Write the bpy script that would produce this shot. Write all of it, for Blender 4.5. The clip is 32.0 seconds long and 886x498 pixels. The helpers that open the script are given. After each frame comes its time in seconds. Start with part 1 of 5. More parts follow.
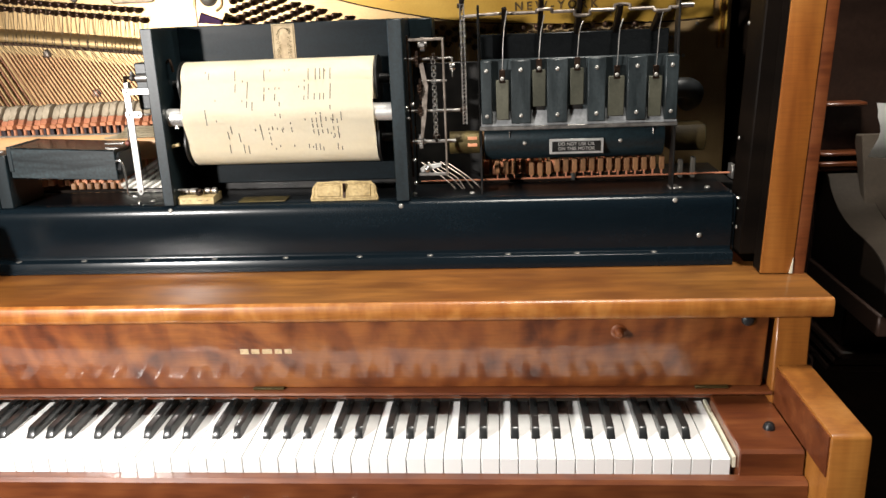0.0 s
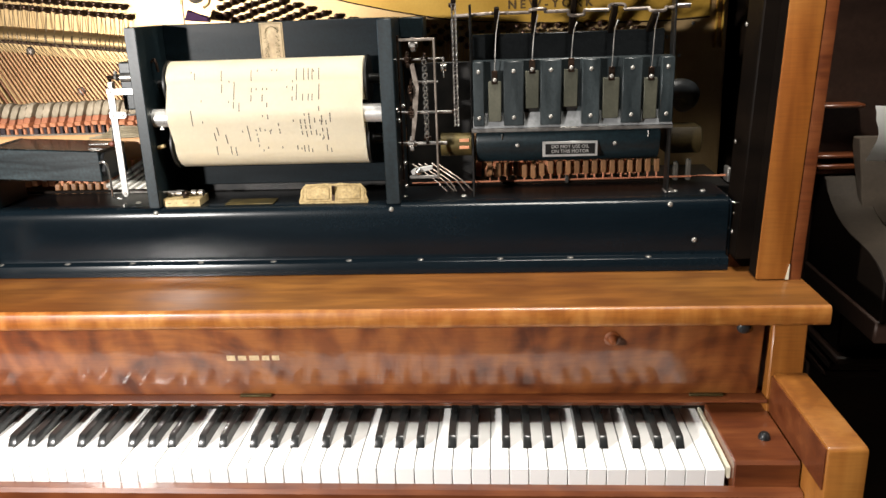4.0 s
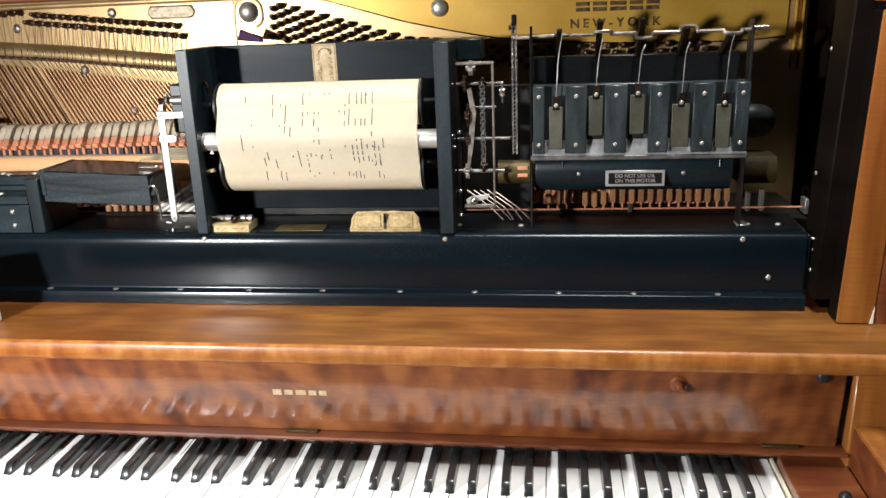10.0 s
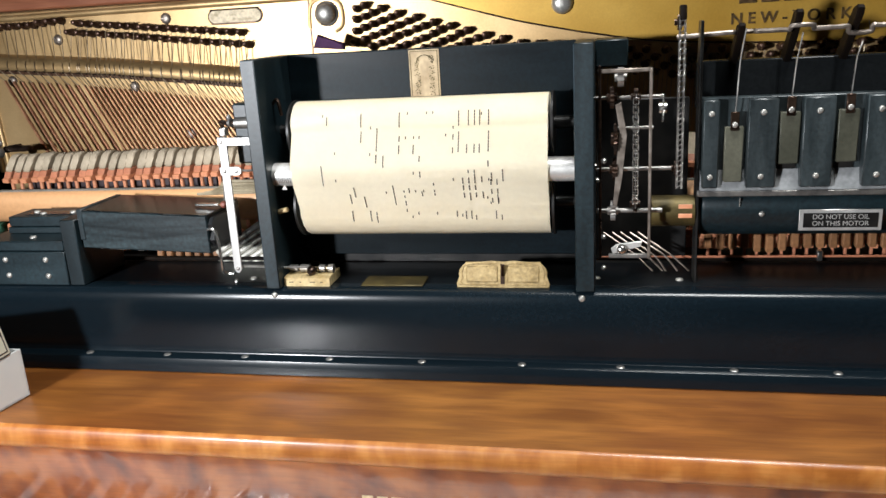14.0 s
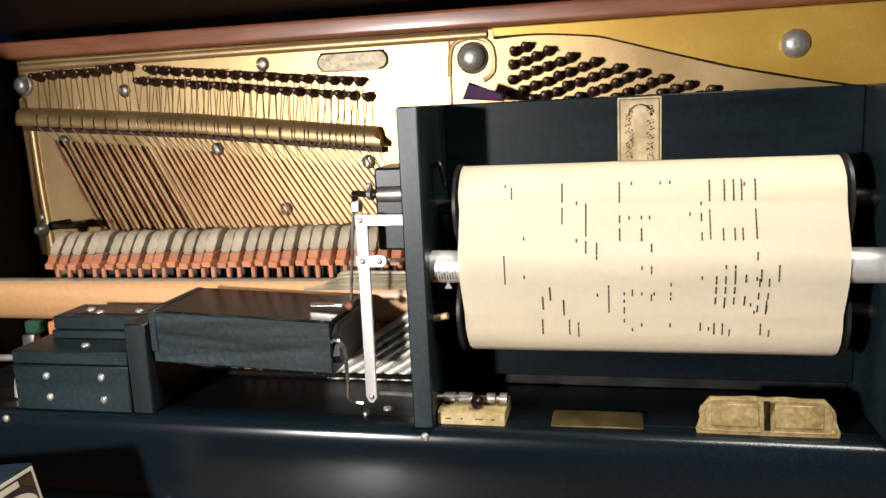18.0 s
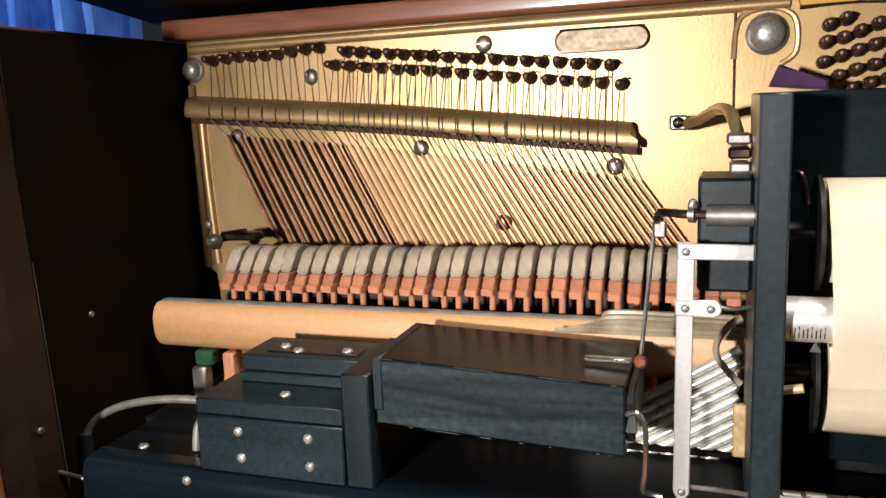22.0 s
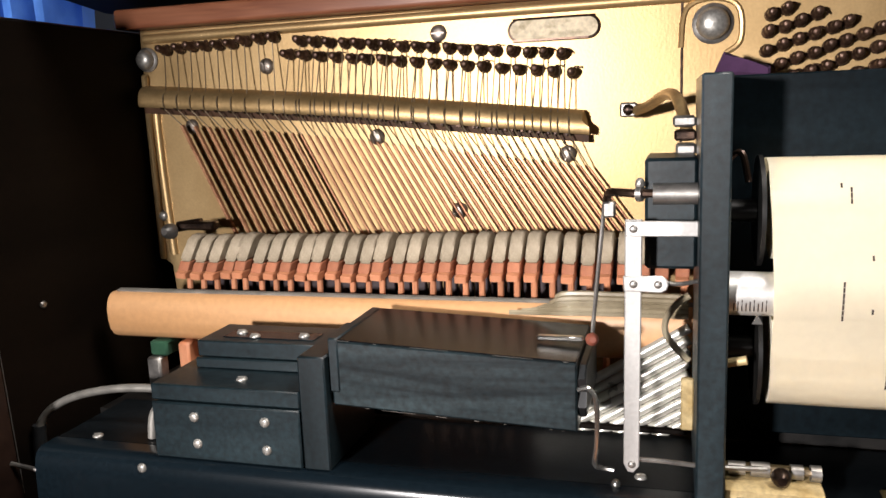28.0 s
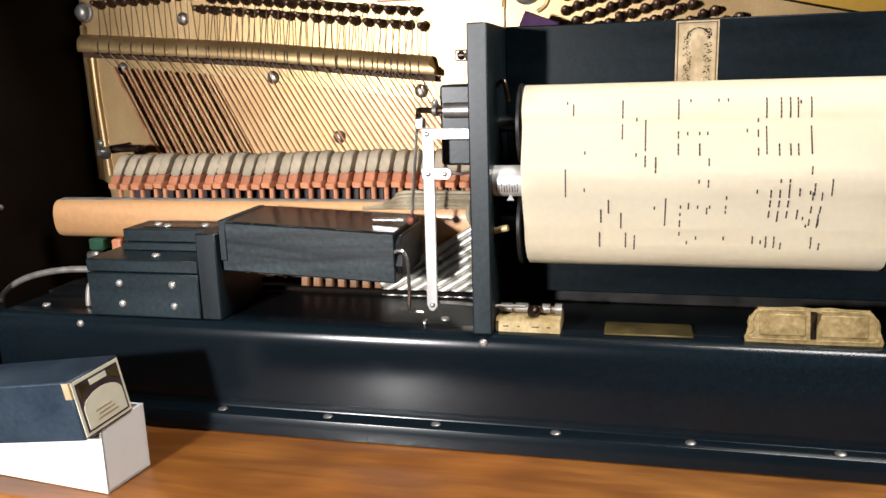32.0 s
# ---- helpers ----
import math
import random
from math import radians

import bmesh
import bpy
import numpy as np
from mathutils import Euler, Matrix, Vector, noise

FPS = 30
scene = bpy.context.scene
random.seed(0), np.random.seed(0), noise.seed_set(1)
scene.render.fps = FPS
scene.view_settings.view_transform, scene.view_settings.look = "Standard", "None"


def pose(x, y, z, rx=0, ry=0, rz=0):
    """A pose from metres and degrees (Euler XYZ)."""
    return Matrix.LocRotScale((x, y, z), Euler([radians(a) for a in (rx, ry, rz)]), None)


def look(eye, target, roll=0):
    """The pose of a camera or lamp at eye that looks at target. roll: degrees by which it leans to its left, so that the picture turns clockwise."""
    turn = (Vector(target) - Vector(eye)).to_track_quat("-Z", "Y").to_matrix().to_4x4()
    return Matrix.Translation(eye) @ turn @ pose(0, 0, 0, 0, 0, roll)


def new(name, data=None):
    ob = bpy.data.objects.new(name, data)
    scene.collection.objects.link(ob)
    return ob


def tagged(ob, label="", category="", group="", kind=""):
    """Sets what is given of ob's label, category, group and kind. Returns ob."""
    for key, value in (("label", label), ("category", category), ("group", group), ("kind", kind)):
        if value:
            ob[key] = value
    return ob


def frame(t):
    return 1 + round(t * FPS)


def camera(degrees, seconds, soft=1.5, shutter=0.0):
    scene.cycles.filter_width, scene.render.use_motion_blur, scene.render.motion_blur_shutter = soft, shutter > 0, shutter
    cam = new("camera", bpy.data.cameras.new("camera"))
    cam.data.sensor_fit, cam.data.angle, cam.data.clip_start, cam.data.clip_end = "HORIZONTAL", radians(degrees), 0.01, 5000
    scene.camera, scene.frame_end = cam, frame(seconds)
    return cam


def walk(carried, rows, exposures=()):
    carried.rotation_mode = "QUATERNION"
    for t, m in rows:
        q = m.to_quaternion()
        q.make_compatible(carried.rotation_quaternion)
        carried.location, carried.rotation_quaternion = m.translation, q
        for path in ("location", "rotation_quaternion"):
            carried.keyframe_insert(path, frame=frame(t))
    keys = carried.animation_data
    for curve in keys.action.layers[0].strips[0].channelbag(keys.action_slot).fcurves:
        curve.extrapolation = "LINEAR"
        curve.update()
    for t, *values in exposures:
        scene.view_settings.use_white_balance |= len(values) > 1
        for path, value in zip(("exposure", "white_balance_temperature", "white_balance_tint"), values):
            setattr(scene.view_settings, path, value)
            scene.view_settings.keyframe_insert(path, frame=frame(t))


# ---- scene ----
cam = camera(58.0, 32.0)
PATH = [
    (0, (0.339, -0.881, 1.278), (0.187, 1.029, 0.704), -2.3),
    (0.5, (0.334, -0.883, 1.274), (0.209, 1.034, 0.718), -1.6),
    (1, (0.331, -0.877, 1.283), (0.192, 1.03, 0.699), -2.1),
    (1.5, (0.322, -0.862, 1.296), (0.19, 1.036, 0.679), -1.6),
    (2, (0.329, -0.866, 1.291), (0.168, 1.039, 0.704), -0.8),
    (2.5, (0.327, -0.862, 1.292), (0.173, 1.04, 0.691), -1.1),
    (3, (0.331, -0.857, 1.293), (0.163, 1.041, 0.687), -0.8),
    (3.5, (0.342, -0.855, 1.289), (0.189, 1.046, 0.687), -1.6),
    (5.5, (0.344, -0.856, 1.297), (0.215, 1.056, 0.725), -2.4),
    (6, (0.338, -0.854, 1.302), (0.209, 1.059, 0.733), -1.9),
    (6.5, (0.347, -0.851, 1.296), (0.179, 1.061, 0.732), -2.1),
    (7, (0.339, -0.836, 1.306), (0.129, 1.065, 0.72), -2.0),
    (7.5, (0.348, -0.828, 1.304), (0.11, 1.069, 0.718), -2.2),
    (8, (0.342, -0.823, 1.311), (0.102, 1.069, 0.709), -1.7),
    (8.5, (0.34, -0.809, 1.313), (0.076, 1.072, 0.687), -1.5),
    (9, (0.335, -0.798, 1.315), (0.054, 1.08, 0.689), -1.4),
    (9.5, (0.331, -0.797, 1.319), (0.058, 1.085, 0.701), -1.1),
    (10, (0.332, -0.796, 1.312), (0.069, 1.099, 0.73), -2.2),
    (10.5, (0.34, -0.776, 1.311), (0.071, 1.124, 0.748), -3.6),
    (11, (0.325, -0.747, 1.305), (-0.009, 1.145, 0.751), -5.0),
    (11.5, (0.309, -0.727, 1.308), (0.0, 1.183, 0.805), -5.9),
    (12, (0.295, -0.697, 1.3), (0.014, 1.21, 0.767), -5.1),
    (12.5, (0.27, -0.66, 1.308), (0.029, 1.25, 0.766), -3.7),
    (13, (0.258, -0.626, 1.296), (-0.075, 1.281, 0.797), -3.9),
    (13.5, (0.244, -0.593, 1.295), (-0.095, 1.305, 0.766), -4.3),
    (14, (0.216, -0.56, 1.297), (-0.186, 1.32, 0.747), -3.4),
    (14.5, (0.183, -0.502, 1.318), (-0.224, 1.353, 0.69), -2.2),
    (15, (0.14, -0.468, 1.3), (-0.323, 1.394, 0.739), -1.5),
    (15.5, (0.117, -0.431, 1.282), (-0.445, 1.431, 0.817), -1.1),
    (17.5, (0.012, -0.347, 1.276), (-0.41, 1.573, 0.912), -2.7),
    (18, (-0.002, -0.338, 1.269), (-0.437, 1.581, 0.911), -2.8),
    (18.5, (-0.021, -0.336, 1.271), (-0.475, 1.576, 0.899), -2.5),
    (19, (-0.043, -0.325, 1.268), (-0.568, 1.576, 0.935), -2.7),
    (19.5, (-0.061, -0.32, 1.272), (-0.64, 1.567, 0.949), -4.5),
    (20, (-0.097, -0.304, 1.263), (-0.72, 1.565, 0.915), -2.1),
    (20.5, (-0.138, -0.275, 1.266), (-0.821, 1.567, 0.89), -3.1),
    (21, (-0.137, -0.254, 1.263), (-0.842, 1.579, 0.888), -3.9),
    (21.5, (-0.165, -0.226, 1.267), (-0.828, 1.624, 0.892), -3.3),
    (22, (-0.189, -0.206, 1.268), (-0.829, 1.656, 0.916), -2.4),
    (22.5, (-0.197, -0.199, 1.269), (-0.836, 1.66, 0.905), -2.2),
    (23, (-0.205, -0.205, 1.268), (-0.847, 1.658, 0.927), -1.1),
    (23.5, (-0.212, -0.207, 1.271), (-0.862, 1.653, 0.93), -2.8),
    (24, (-0.219, -0.217, 1.266), (-0.87, 1.644, 0.928), -3.8),
    (24.5, (-0.217, -0.209, 1.264), (-0.895, 1.641, 0.918), -4.6),
    (25, (-0.215, -0.203, 1.263), (-0.882, 1.654, 0.936), -4.1),
    (25.5, (-0.214, -0.204, 1.258), (-0.861, 1.656, 0.906), -3.5),
    (26, (-0.202, -0.204, 1.257), (-0.817, 1.667, 0.907), -2.8),
    (26.5, (-0.188, -0.212, 1.258), (-0.764, 1.672, 0.914), -2.1),
    (28.5, (-0.178, -0.214, 1.255), (-0.725, 1.678, 0.904), -2.4),
    (29, (-0.165, -0.218, 1.259), (-0.739, 1.666, 0.914), -2.2),
    (29.5, (-0.16, -0.235, 1.251), (-0.714, 1.653, 0.895), -1.6),
    (30, (-0.152, -0.267, 1.249), (-0.724, 1.611, 0.865), -0.4),
    (30.5, (-0.141, -0.319, 1.246), (-0.744, 1.539, 0.816), 0.1),
    (31, (-0.108, -0.358, 1.238), (-0.72, 1.497, 0.809), -0.5),
    (31.5, (-0.063, -0.383, 1.234), (-0.607, 1.494, 0.808), -1.6),
    (32, (-0.037, -0.385, 1.232), (-0.496, 1.512, 0.796), -1.8),
]
walk(cam, [(t, look(eye, target, roll)) for t, eye, target, roll in PATH],
     [(0.0, -0.02, 6380, 10), (6.0, -0.02, 6380, 10), (9.0, -0.09, 6330, 10), (11.0, -0.05, 5800, 9), (15.0, -0.13, 5820, 8), (17.5, -0.24, 6300, 10), (21.0, -0.27, 6380, 14), (24.0, -0.15, 6250, 14), (30.0, -0.19, 6330, 14), (32.0, -0.12, 6150, 12)])

# ---- light ----
world = bpy.data.worlds.new("dim_room")
scene.world = world
world.use_nodes = True
world.node_tree.nodes["Background"].inputs[0].default_value = (0.82, 0.84, 0.86, 1)
world.node_tree.nodes["Background"].inputs[1].default_value = 0.013
LAMP = (-0.61, -0.85, 1.31)
lamp_data = bpy.data.lights.new("standing_lamp_light", "SPOT")
lamp_data.energy, lamp_data.shadow_soft_size = 130.0, 0.035
lamp_data.color = (1.0, 0.945, 0.885)
lamp_data.spot_size, lamp_data.spot_blend = radians(130), 1.0
new("standing_lamp_light", lamp_data).matrix_world = look(LAMP, (0.38, 0.33, 0.94))
room_data = bpy.data.lights.new("ceiling_lamp_light", "AREA")
room_data.energy, room_data.size, room_data.color = 38.0, 0.5, (1.0, 0.94, 0.84)
new("ceiling_lamp_light", room_data).matrix_world = look((0.5, -0.05, 2.55), (0.35, 0.0, 0.8))
# added fill lamp that brightens the blue curtain; it has no known source
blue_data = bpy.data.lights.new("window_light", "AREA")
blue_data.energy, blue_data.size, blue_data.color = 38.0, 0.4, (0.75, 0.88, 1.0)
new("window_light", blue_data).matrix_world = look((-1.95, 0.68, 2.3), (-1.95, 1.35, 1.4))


# ---- materials ----
def mat(name, a, b, scale=(8, 8, 8), rough=0.5, metal=0.0, bump=0.0, fine=120.0, coat=0.0, vary=0.0, wear=0.0, mid=(0.35, 0.7), distort=0.0, spec=0.5):
    """A surface of two colours mixed by noise, with fine grain, relief and wear."""
    m = bpy.data.materials.new(name)
    m.use_nodes = True
    n, l = m.node_tree.nodes, m.node_tree.links
    s = n["Principled BSDF"]
    co, mp = n.new("ShaderNodeTexCoord"), n.new("ShaderNodeMapping")
    mp.inputs["Scale"].default_value = scale
    l.new(co.outputs["Object"], mp.inputs[0])
    t = n.new("ShaderNodeTexNoise")
    t.inputs["Scale"].default_value, t.inputs["Detail"].default_value, t.inputs["Distortion"].default_value = 1.0, 6.0, distort
    l.new(mp.outputs[0], t.inputs["Vector"])
    r = n.new("ShaderNodeMapRange")
    r.inputs[1].default_value, r.inputs[2].default_value = mid
    l.new(t.outputs[0], r.inputs[0])
    mix = n.new("ShaderNodeMix")
    mix.data_type = "RGBA"
    mix.inputs[6].default_value, mix.inputs[7].default_value = (*a, 1), (*b, 1)
    l.new(r.outputs[0], mix.inputs[0])
    out = mix.outputs[2]
    f = n.new("ShaderNodeTexNoise")
    f.inputs["Scale"].default_value, f.inputs["Detail"].default_value = fine, 3.0
    l.new(co.outputs["Object"], f.inputs["Vector"])
    if wear:
        w = n.new("ShaderNodeMapRange")
        w.inputs[1].default_value, w.inputs[2].default_value, w.inputs[3].default_value, w.inputs[4].default_value = 0.3, 0.75, 1.0 - wear, 1.0 + wear
        l.new(f.outputs[0], w.inputs[0])
        h = n.new("ShaderNodeHueSaturation")
        l.new(w.outputs[0], h.inputs["Value"])
        l.new(out, h.inputs["Color"])
        out = h.outputs[0]
    if vary:
        o = n.new("ShaderNodeObjectInfo")
        w = n.new("ShaderNodeMapRange")
        w.inputs[3].default_value, w.inputs[4].default_value = 1.0 - vary, 1.0 + vary
        l.new(o.outputs["Random"], w.inputs[0])
        h = n.new("ShaderNodeHueSaturation")
        l.new(w.outputs[0], h.inputs["Value"])
        l.new(out, h.inputs["Color"])
        out = h.outputs[0]
    l.new(out, s.inputs["Base Color"])
    s.inputs["Metallic"].default_value = metal
    s.inputs["Specular IOR Level"].default_value = spec
    q = n.new("ShaderNodeMapRange")
    q.inputs[3].default_value, q.inputs[4].default_value = max(rough - 0.1, 0.03), min(rough + 0.1, 1.0)
    l.new(t.outputs[0], q.inputs[0])
    l.new(q.outputs[0], s.inputs["Roughness"])
    s.inputs["Coat Weight"].default_value = coat
    s.inputs["Coat Roughness"].default_value = 0.12
    if bump:
        b_ = n.new("ShaderNodeBump")
        b_.inputs["Strength"].default_value, b_.inputs["Distance"].default_value = bump, 0.001
        l.new(f.outputs[0], b_.inputs["Height"])
        l.new(b_.outputs[0], s.inputs["Normal"])
    return m


def figured(name, dark, mid, light, across, rough, coat, warp=3.0, bands=9.0, turn=0.0, gloss=0.16, ripple=0.0, swirl=None, streak=(8, 110, 110), amount=0.16, tint=None):
    """Polished veneer: a warped band figure over long grain, with streaks, pores and a slow drift of hue."""
    m = bpy.data.materials.new(name)
    m.use_nodes = True
    n, l = m.node_tree.nodes, m.node_tree.links
    s = n["Principled BSDF"]
    co, mp = n.new("ShaderNodeTexCoord"), n.new("ShaderNodeMapping")
    mp.inputs["Scale"].default_value = across
    mp.inputs["Rotation"].default_value = (0, radians(turn), 0)
    l.new(co.outputs["Object"], mp.inputs[0])
    big = n.new("ShaderNodeTexNoise")
    big.inputs["Scale"].default_value, big.inputs["Detail"].default_value, big.inputs["Distortion"].default_value = 1.0, 5.0, warp
    l.new(mp.outputs[0], big.inputs["Vector"])
    wave = n.new("ShaderNodeTexWave")
    wave.inputs["Scale"].default_value, wave.inputs["Distortion"].default_value, wave.inputs["Detail"].default_value = bands, 9.0, 4.0
    wave.inputs["Detail Scale"].default_value = 1.3
    l.new(mp.outputs[0], wave.inputs["Vector"])
    add = n.new("ShaderNodeMath")
    add.operation = "MULTIPLY_ADD"
    add.inputs[1].default_value = 0.14
    l.new(wave.outputs[1], add.inputs[0])
    l.new(big.outputs[0], add.inputs[2])
    figure = add.outputs[0]
    if swirl:
        sm = n.new("ShaderNodeMapping")
        sm.inputs["Location"].default_value = tuple(-c for c in swirl)
        l.new(co.outputs["Object"], sm.inputs[0])
        rings = n.new("ShaderNodeTexWave")
        rings.wave_type, rings.rings_direction = "RINGS", "SPHERICAL"
        rings.inputs["Scale"].default_value, rings.inputs["Distortion"].default_value = 14.0, 2.5
        rings.inputs["Detail"].default_value, rings.inputs["Detail Scale"].default_value = 3.0, 2.0
        l.new(sm.outputs[0], rings.inputs["Vector"])
        more = n.new("ShaderNodeMath")
        more.operation = "MULTIPLY_ADD"
        more.inputs[1].default_value = 0.12
        l.new(rings.outputs[1], more.inputs[0])
        l.new(figure, more.inputs[2])
        figure = more.outputs[0]
    sk_map = n.new("ShaderNodeMapping")
    sk_map.inputs["Scale"].default_value = streak
    l.new(co.outputs["Object"], sk_map.inputs[0])
    sk = n.new("ShaderNodeTexNoise")
    sk.inputs["Scale"].default_value, sk.inputs["Detail"].default_value, sk.inputs["Distortion"].default_value = 1.0, 7.0, 0.6
    l.new(sk_map.outputs[0], sk.inputs["Vector"])
    centred = n.new("ShaderNodeMath")
    centred.operation = "SUBTRACT"
    centred.inputs[1].default_value = 0.5
    l.new(sk.outputs[0], centred.inputs[0])
    fine = n.new("ShaderNodeMath")
    fine.operation = "MULTIPLY_ADD"
    fine.inputs[1].default_value = amount * 3.0
    l.new(centred.outputs[0], fine.inputs[0])
    l.new(figure, fine.inputs[2])
    figure = fine.outputs[0]
    ramp = n.new("ShaderNodeValToRGB")
    e = ramp.color_ramp.elements
    e[0].position, e[0].color, e[1].position, e[1].color = 0.34, (*dark, 1), 0.8, (*light, 1)
    k = e.new(0.56)
    k.color = (*mid, 1)
    l.new(figure, ramp.inputs[0])
    pore_map = n.new("ShaderNodeMapping")
    pore_map.inputs["Scale"].default_value = (25, 400, 400)
    l.new(co.outputs["Object"], pore_map.inputs[0])
    pore = n.new("ShaderNodeTexNoise")
    pore.inputs["Scale"].default_value, pore.inputs["Detail"].default_value = 1.0, 2.0
    l.new(pore_map.outputs[0], pore.inputs["Vector"])
    pr = n.new("ShaderNodeMapRange")
    pr.inputs[1].default_value, pr.inputs[2].default_value, pr.inputs[3].default_value, pr.inputs[4].default_value = 0.3, 0.6, 0.88, 1.03
    l.new(pore.outputs[0], pr.inputs[0])
    h = n.new("ShaderNodeHueSaturation")
    l.new(pr.outputs[0], h.inputs["Value"])
    l.new(ramp.outputs[0], h.inputs["Color"])
    base = h.outputs[0]
    if tint:
        slow = n.new("ShaderNodeTexNoise")
        slow.inputs["Scale"].default_value, slow.inputs["Detail"].default_value = 2.2, 3.0
        l.new(co.outputs["Object"], slow.inputs["Vector"])
        sr = n.new("ShaderNodeMapRange")
        sr.inputs[1].default_value, sr.inputs[2].default_value = 0.38, 0.66
        l.new(slow.outputs[0], sr.inputs[0])
        wash = n.new("ShaderNodeMix")
        wash.data_type, wash.blend_type = "RGBA", "MULTIPLY"
        wash.inputs[7].default_value = (*tint, 1)
        l.new(sr.outputs[0], wash.inputs[0])
        l.new(base, wash.inputs[6])
        base = wash.outputs[2]
    l.new(base, s.inputs["Base Color"])
    q = n.new("ShaderNodeMapRange")
    q.inputs[3].default_value, q.inputs[4].default_value = rough - 0.08, rough + 0.12
    l.new(big.outputs[0], q.inputs[0])
    l.new(q.outputs[0], s.inputs["Roughness"])
    s.inputs["Coat Weight"].default_value, s.inputs["Coat Roughness"].default_value = coat, gloss
    if ripple:
        s.inputs["Coat IOR"].default_value = 1.68
        rip = n.new("ShaderNodeTexNoise")
        rip.inputs["Scale"].default_value, rip.inputs["Detail"].default_value = 34.0, 1.5
        l.new(co.outputs["Object"], rip.inputs["Vector"])
        rb = n.new("ShaderNodeBump")
        rb.inputs["Strength"].default_value, rb.inputs["Distance"].default_value = 1.0, ripple
        l.new(rip.outputs[0], rb.inputs["Height"])
        l.new(rb.outputs[0], s.inputs["Coat Normal"])
    b_ = n.new("ShaderNodeBump")
    b_.inputs["Strength"].default_value, b_.inputs["Distance"].default_value = 0.12, 0.001
    l.new(pore.outputs[0], b_.inputs["Height"])
    l.new(b_.outputs[0], s.inputs["Normal"])
    return m


SHELF_WOOD = figured("walnut_shelf", (0.1518, 0.05238, 0.00646), (0.207, 0.0776, 0.009975), (0.285, 0.111, 0.0155), (3, 9, 9), 0.52, 0.24, 2.6, 0.9, 0, 0.17, 0.0, None, (7, 70, 70), 0.26, (1.0, 0.78, 0.66))
EDGE_WOOD = figured("crossbanded_walnut", (0.24, 0.08, 0.0125), (0.32, 0.118, 0.021), (0.42, 0.18, 0.04), (11, 8, 9), 0.42, 0.3, 2.8, 0.7, 0, 0.16, 0.0, None, (90, 60, 16), 0.17, (1.0, 0.84, 0.74))
BURL = figured("burl_walnut", (0.072, 0.0185, 0.005), (0.165, 0.047, 0.0104), (0.265, 0.092, 0.0215), (3.6, 5.5, 6), 0.45, 0.7, 3.4, 1.1, 18, 0.1, 0.0006, (0.065, -0.18, 0.9), (30, 60, 14), 0.2, (1.0, 0.78, 0.68))
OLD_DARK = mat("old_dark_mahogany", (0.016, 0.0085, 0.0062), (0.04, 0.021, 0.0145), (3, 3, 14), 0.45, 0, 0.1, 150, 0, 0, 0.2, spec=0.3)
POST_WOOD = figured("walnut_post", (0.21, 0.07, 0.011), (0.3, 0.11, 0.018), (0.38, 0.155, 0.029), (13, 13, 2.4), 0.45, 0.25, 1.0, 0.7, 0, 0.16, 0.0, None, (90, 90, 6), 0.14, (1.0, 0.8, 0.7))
# post walnut again, with the left post's dimmer light put into the colour
SHADED_POST_WOOD = figured("brown_walnut_post", (0.16, 0.052, 0.0165), (0.22, 0.077, 0.0235), (0.285, 0.11, 0.036), (13, 13, 3.2), 0.45, 0.2, 1.0, 1.0, 0, 0.16, 0.0, None, (90, 90, 6), 0.12)
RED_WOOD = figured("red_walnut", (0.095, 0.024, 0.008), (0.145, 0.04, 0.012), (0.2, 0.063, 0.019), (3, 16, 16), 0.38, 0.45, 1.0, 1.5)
BAR_WOOD = figured("mahogany_rail", (0.17, 0.055, 0.028), (0.24, 0.085, 0.04), (0.31, 0.12, 0.06), (2, 30, 30), 0.38, 0.3, 0.8, 1.5)
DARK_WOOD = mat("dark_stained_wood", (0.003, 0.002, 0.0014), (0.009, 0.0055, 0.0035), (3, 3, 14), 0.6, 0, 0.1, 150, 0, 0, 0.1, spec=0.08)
DULL_WOOD = mat("dull_brown_wood", (0.055, 0.042, 0.031), (0.1, 0.078, 0.058), (2, 12, 14), 0.5, 0, 0.1, 160, 0, 0, 0.1)
LACQUER = mat("black_lacquer", (0.0028, 0.0056, 0.0082), (0.0056, 0.0106, 0.0149), (2, 8, 8), 0.22, 0, 0.02, 300, 0.0, 0, 0.2, spec=0.32)
TRAY_BLACK = mat("worn_black_paint", (0.003, 0.004, 0.005), (0.007, 0.0095, 0.0115), (5, 14, 14), 0.36, 0, 0.05, 300, 0, 0, 0.3, spec=0.1)
DULL_TOP = mat("dull_black_cloth_top", (0.003, 0.0035, 0.004), (0.008, 0.009, 0.0095), (6, 14, 14), 0.25, 0, 0.03, 300, 0, 0, 0.2, spec=0.14)
CLEAR_TUBE = mat("clouded_vinyl_tube", (0.2125, 0.174, 0.11), (0.4, 0.348, 0.242), (40, 40, 40), 0.24, 0, 0.05, 300, 0, 0.12)
EBONY = mat("ebonised_wood", (0.0042, 0.009, 0.0115), (0.0115, 0.0235, 0.029), (5, 30, 40), 0.4, 0, 0.06, 260, 0, 0, 0.4, spec=0.45)
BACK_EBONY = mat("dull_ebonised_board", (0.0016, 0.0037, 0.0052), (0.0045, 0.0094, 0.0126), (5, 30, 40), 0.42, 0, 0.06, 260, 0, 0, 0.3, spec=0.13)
WORN_EBONY = mat("brushed_worn_ebony", (0.0035, 0.0075, 0.0095), (0.025, 0.042, 0.048), (6, 60, 75), 0.38, 0, 0.1, 200, 0, 0, 0.5, (0.36, 0.8), 0.6, spec=0.45)
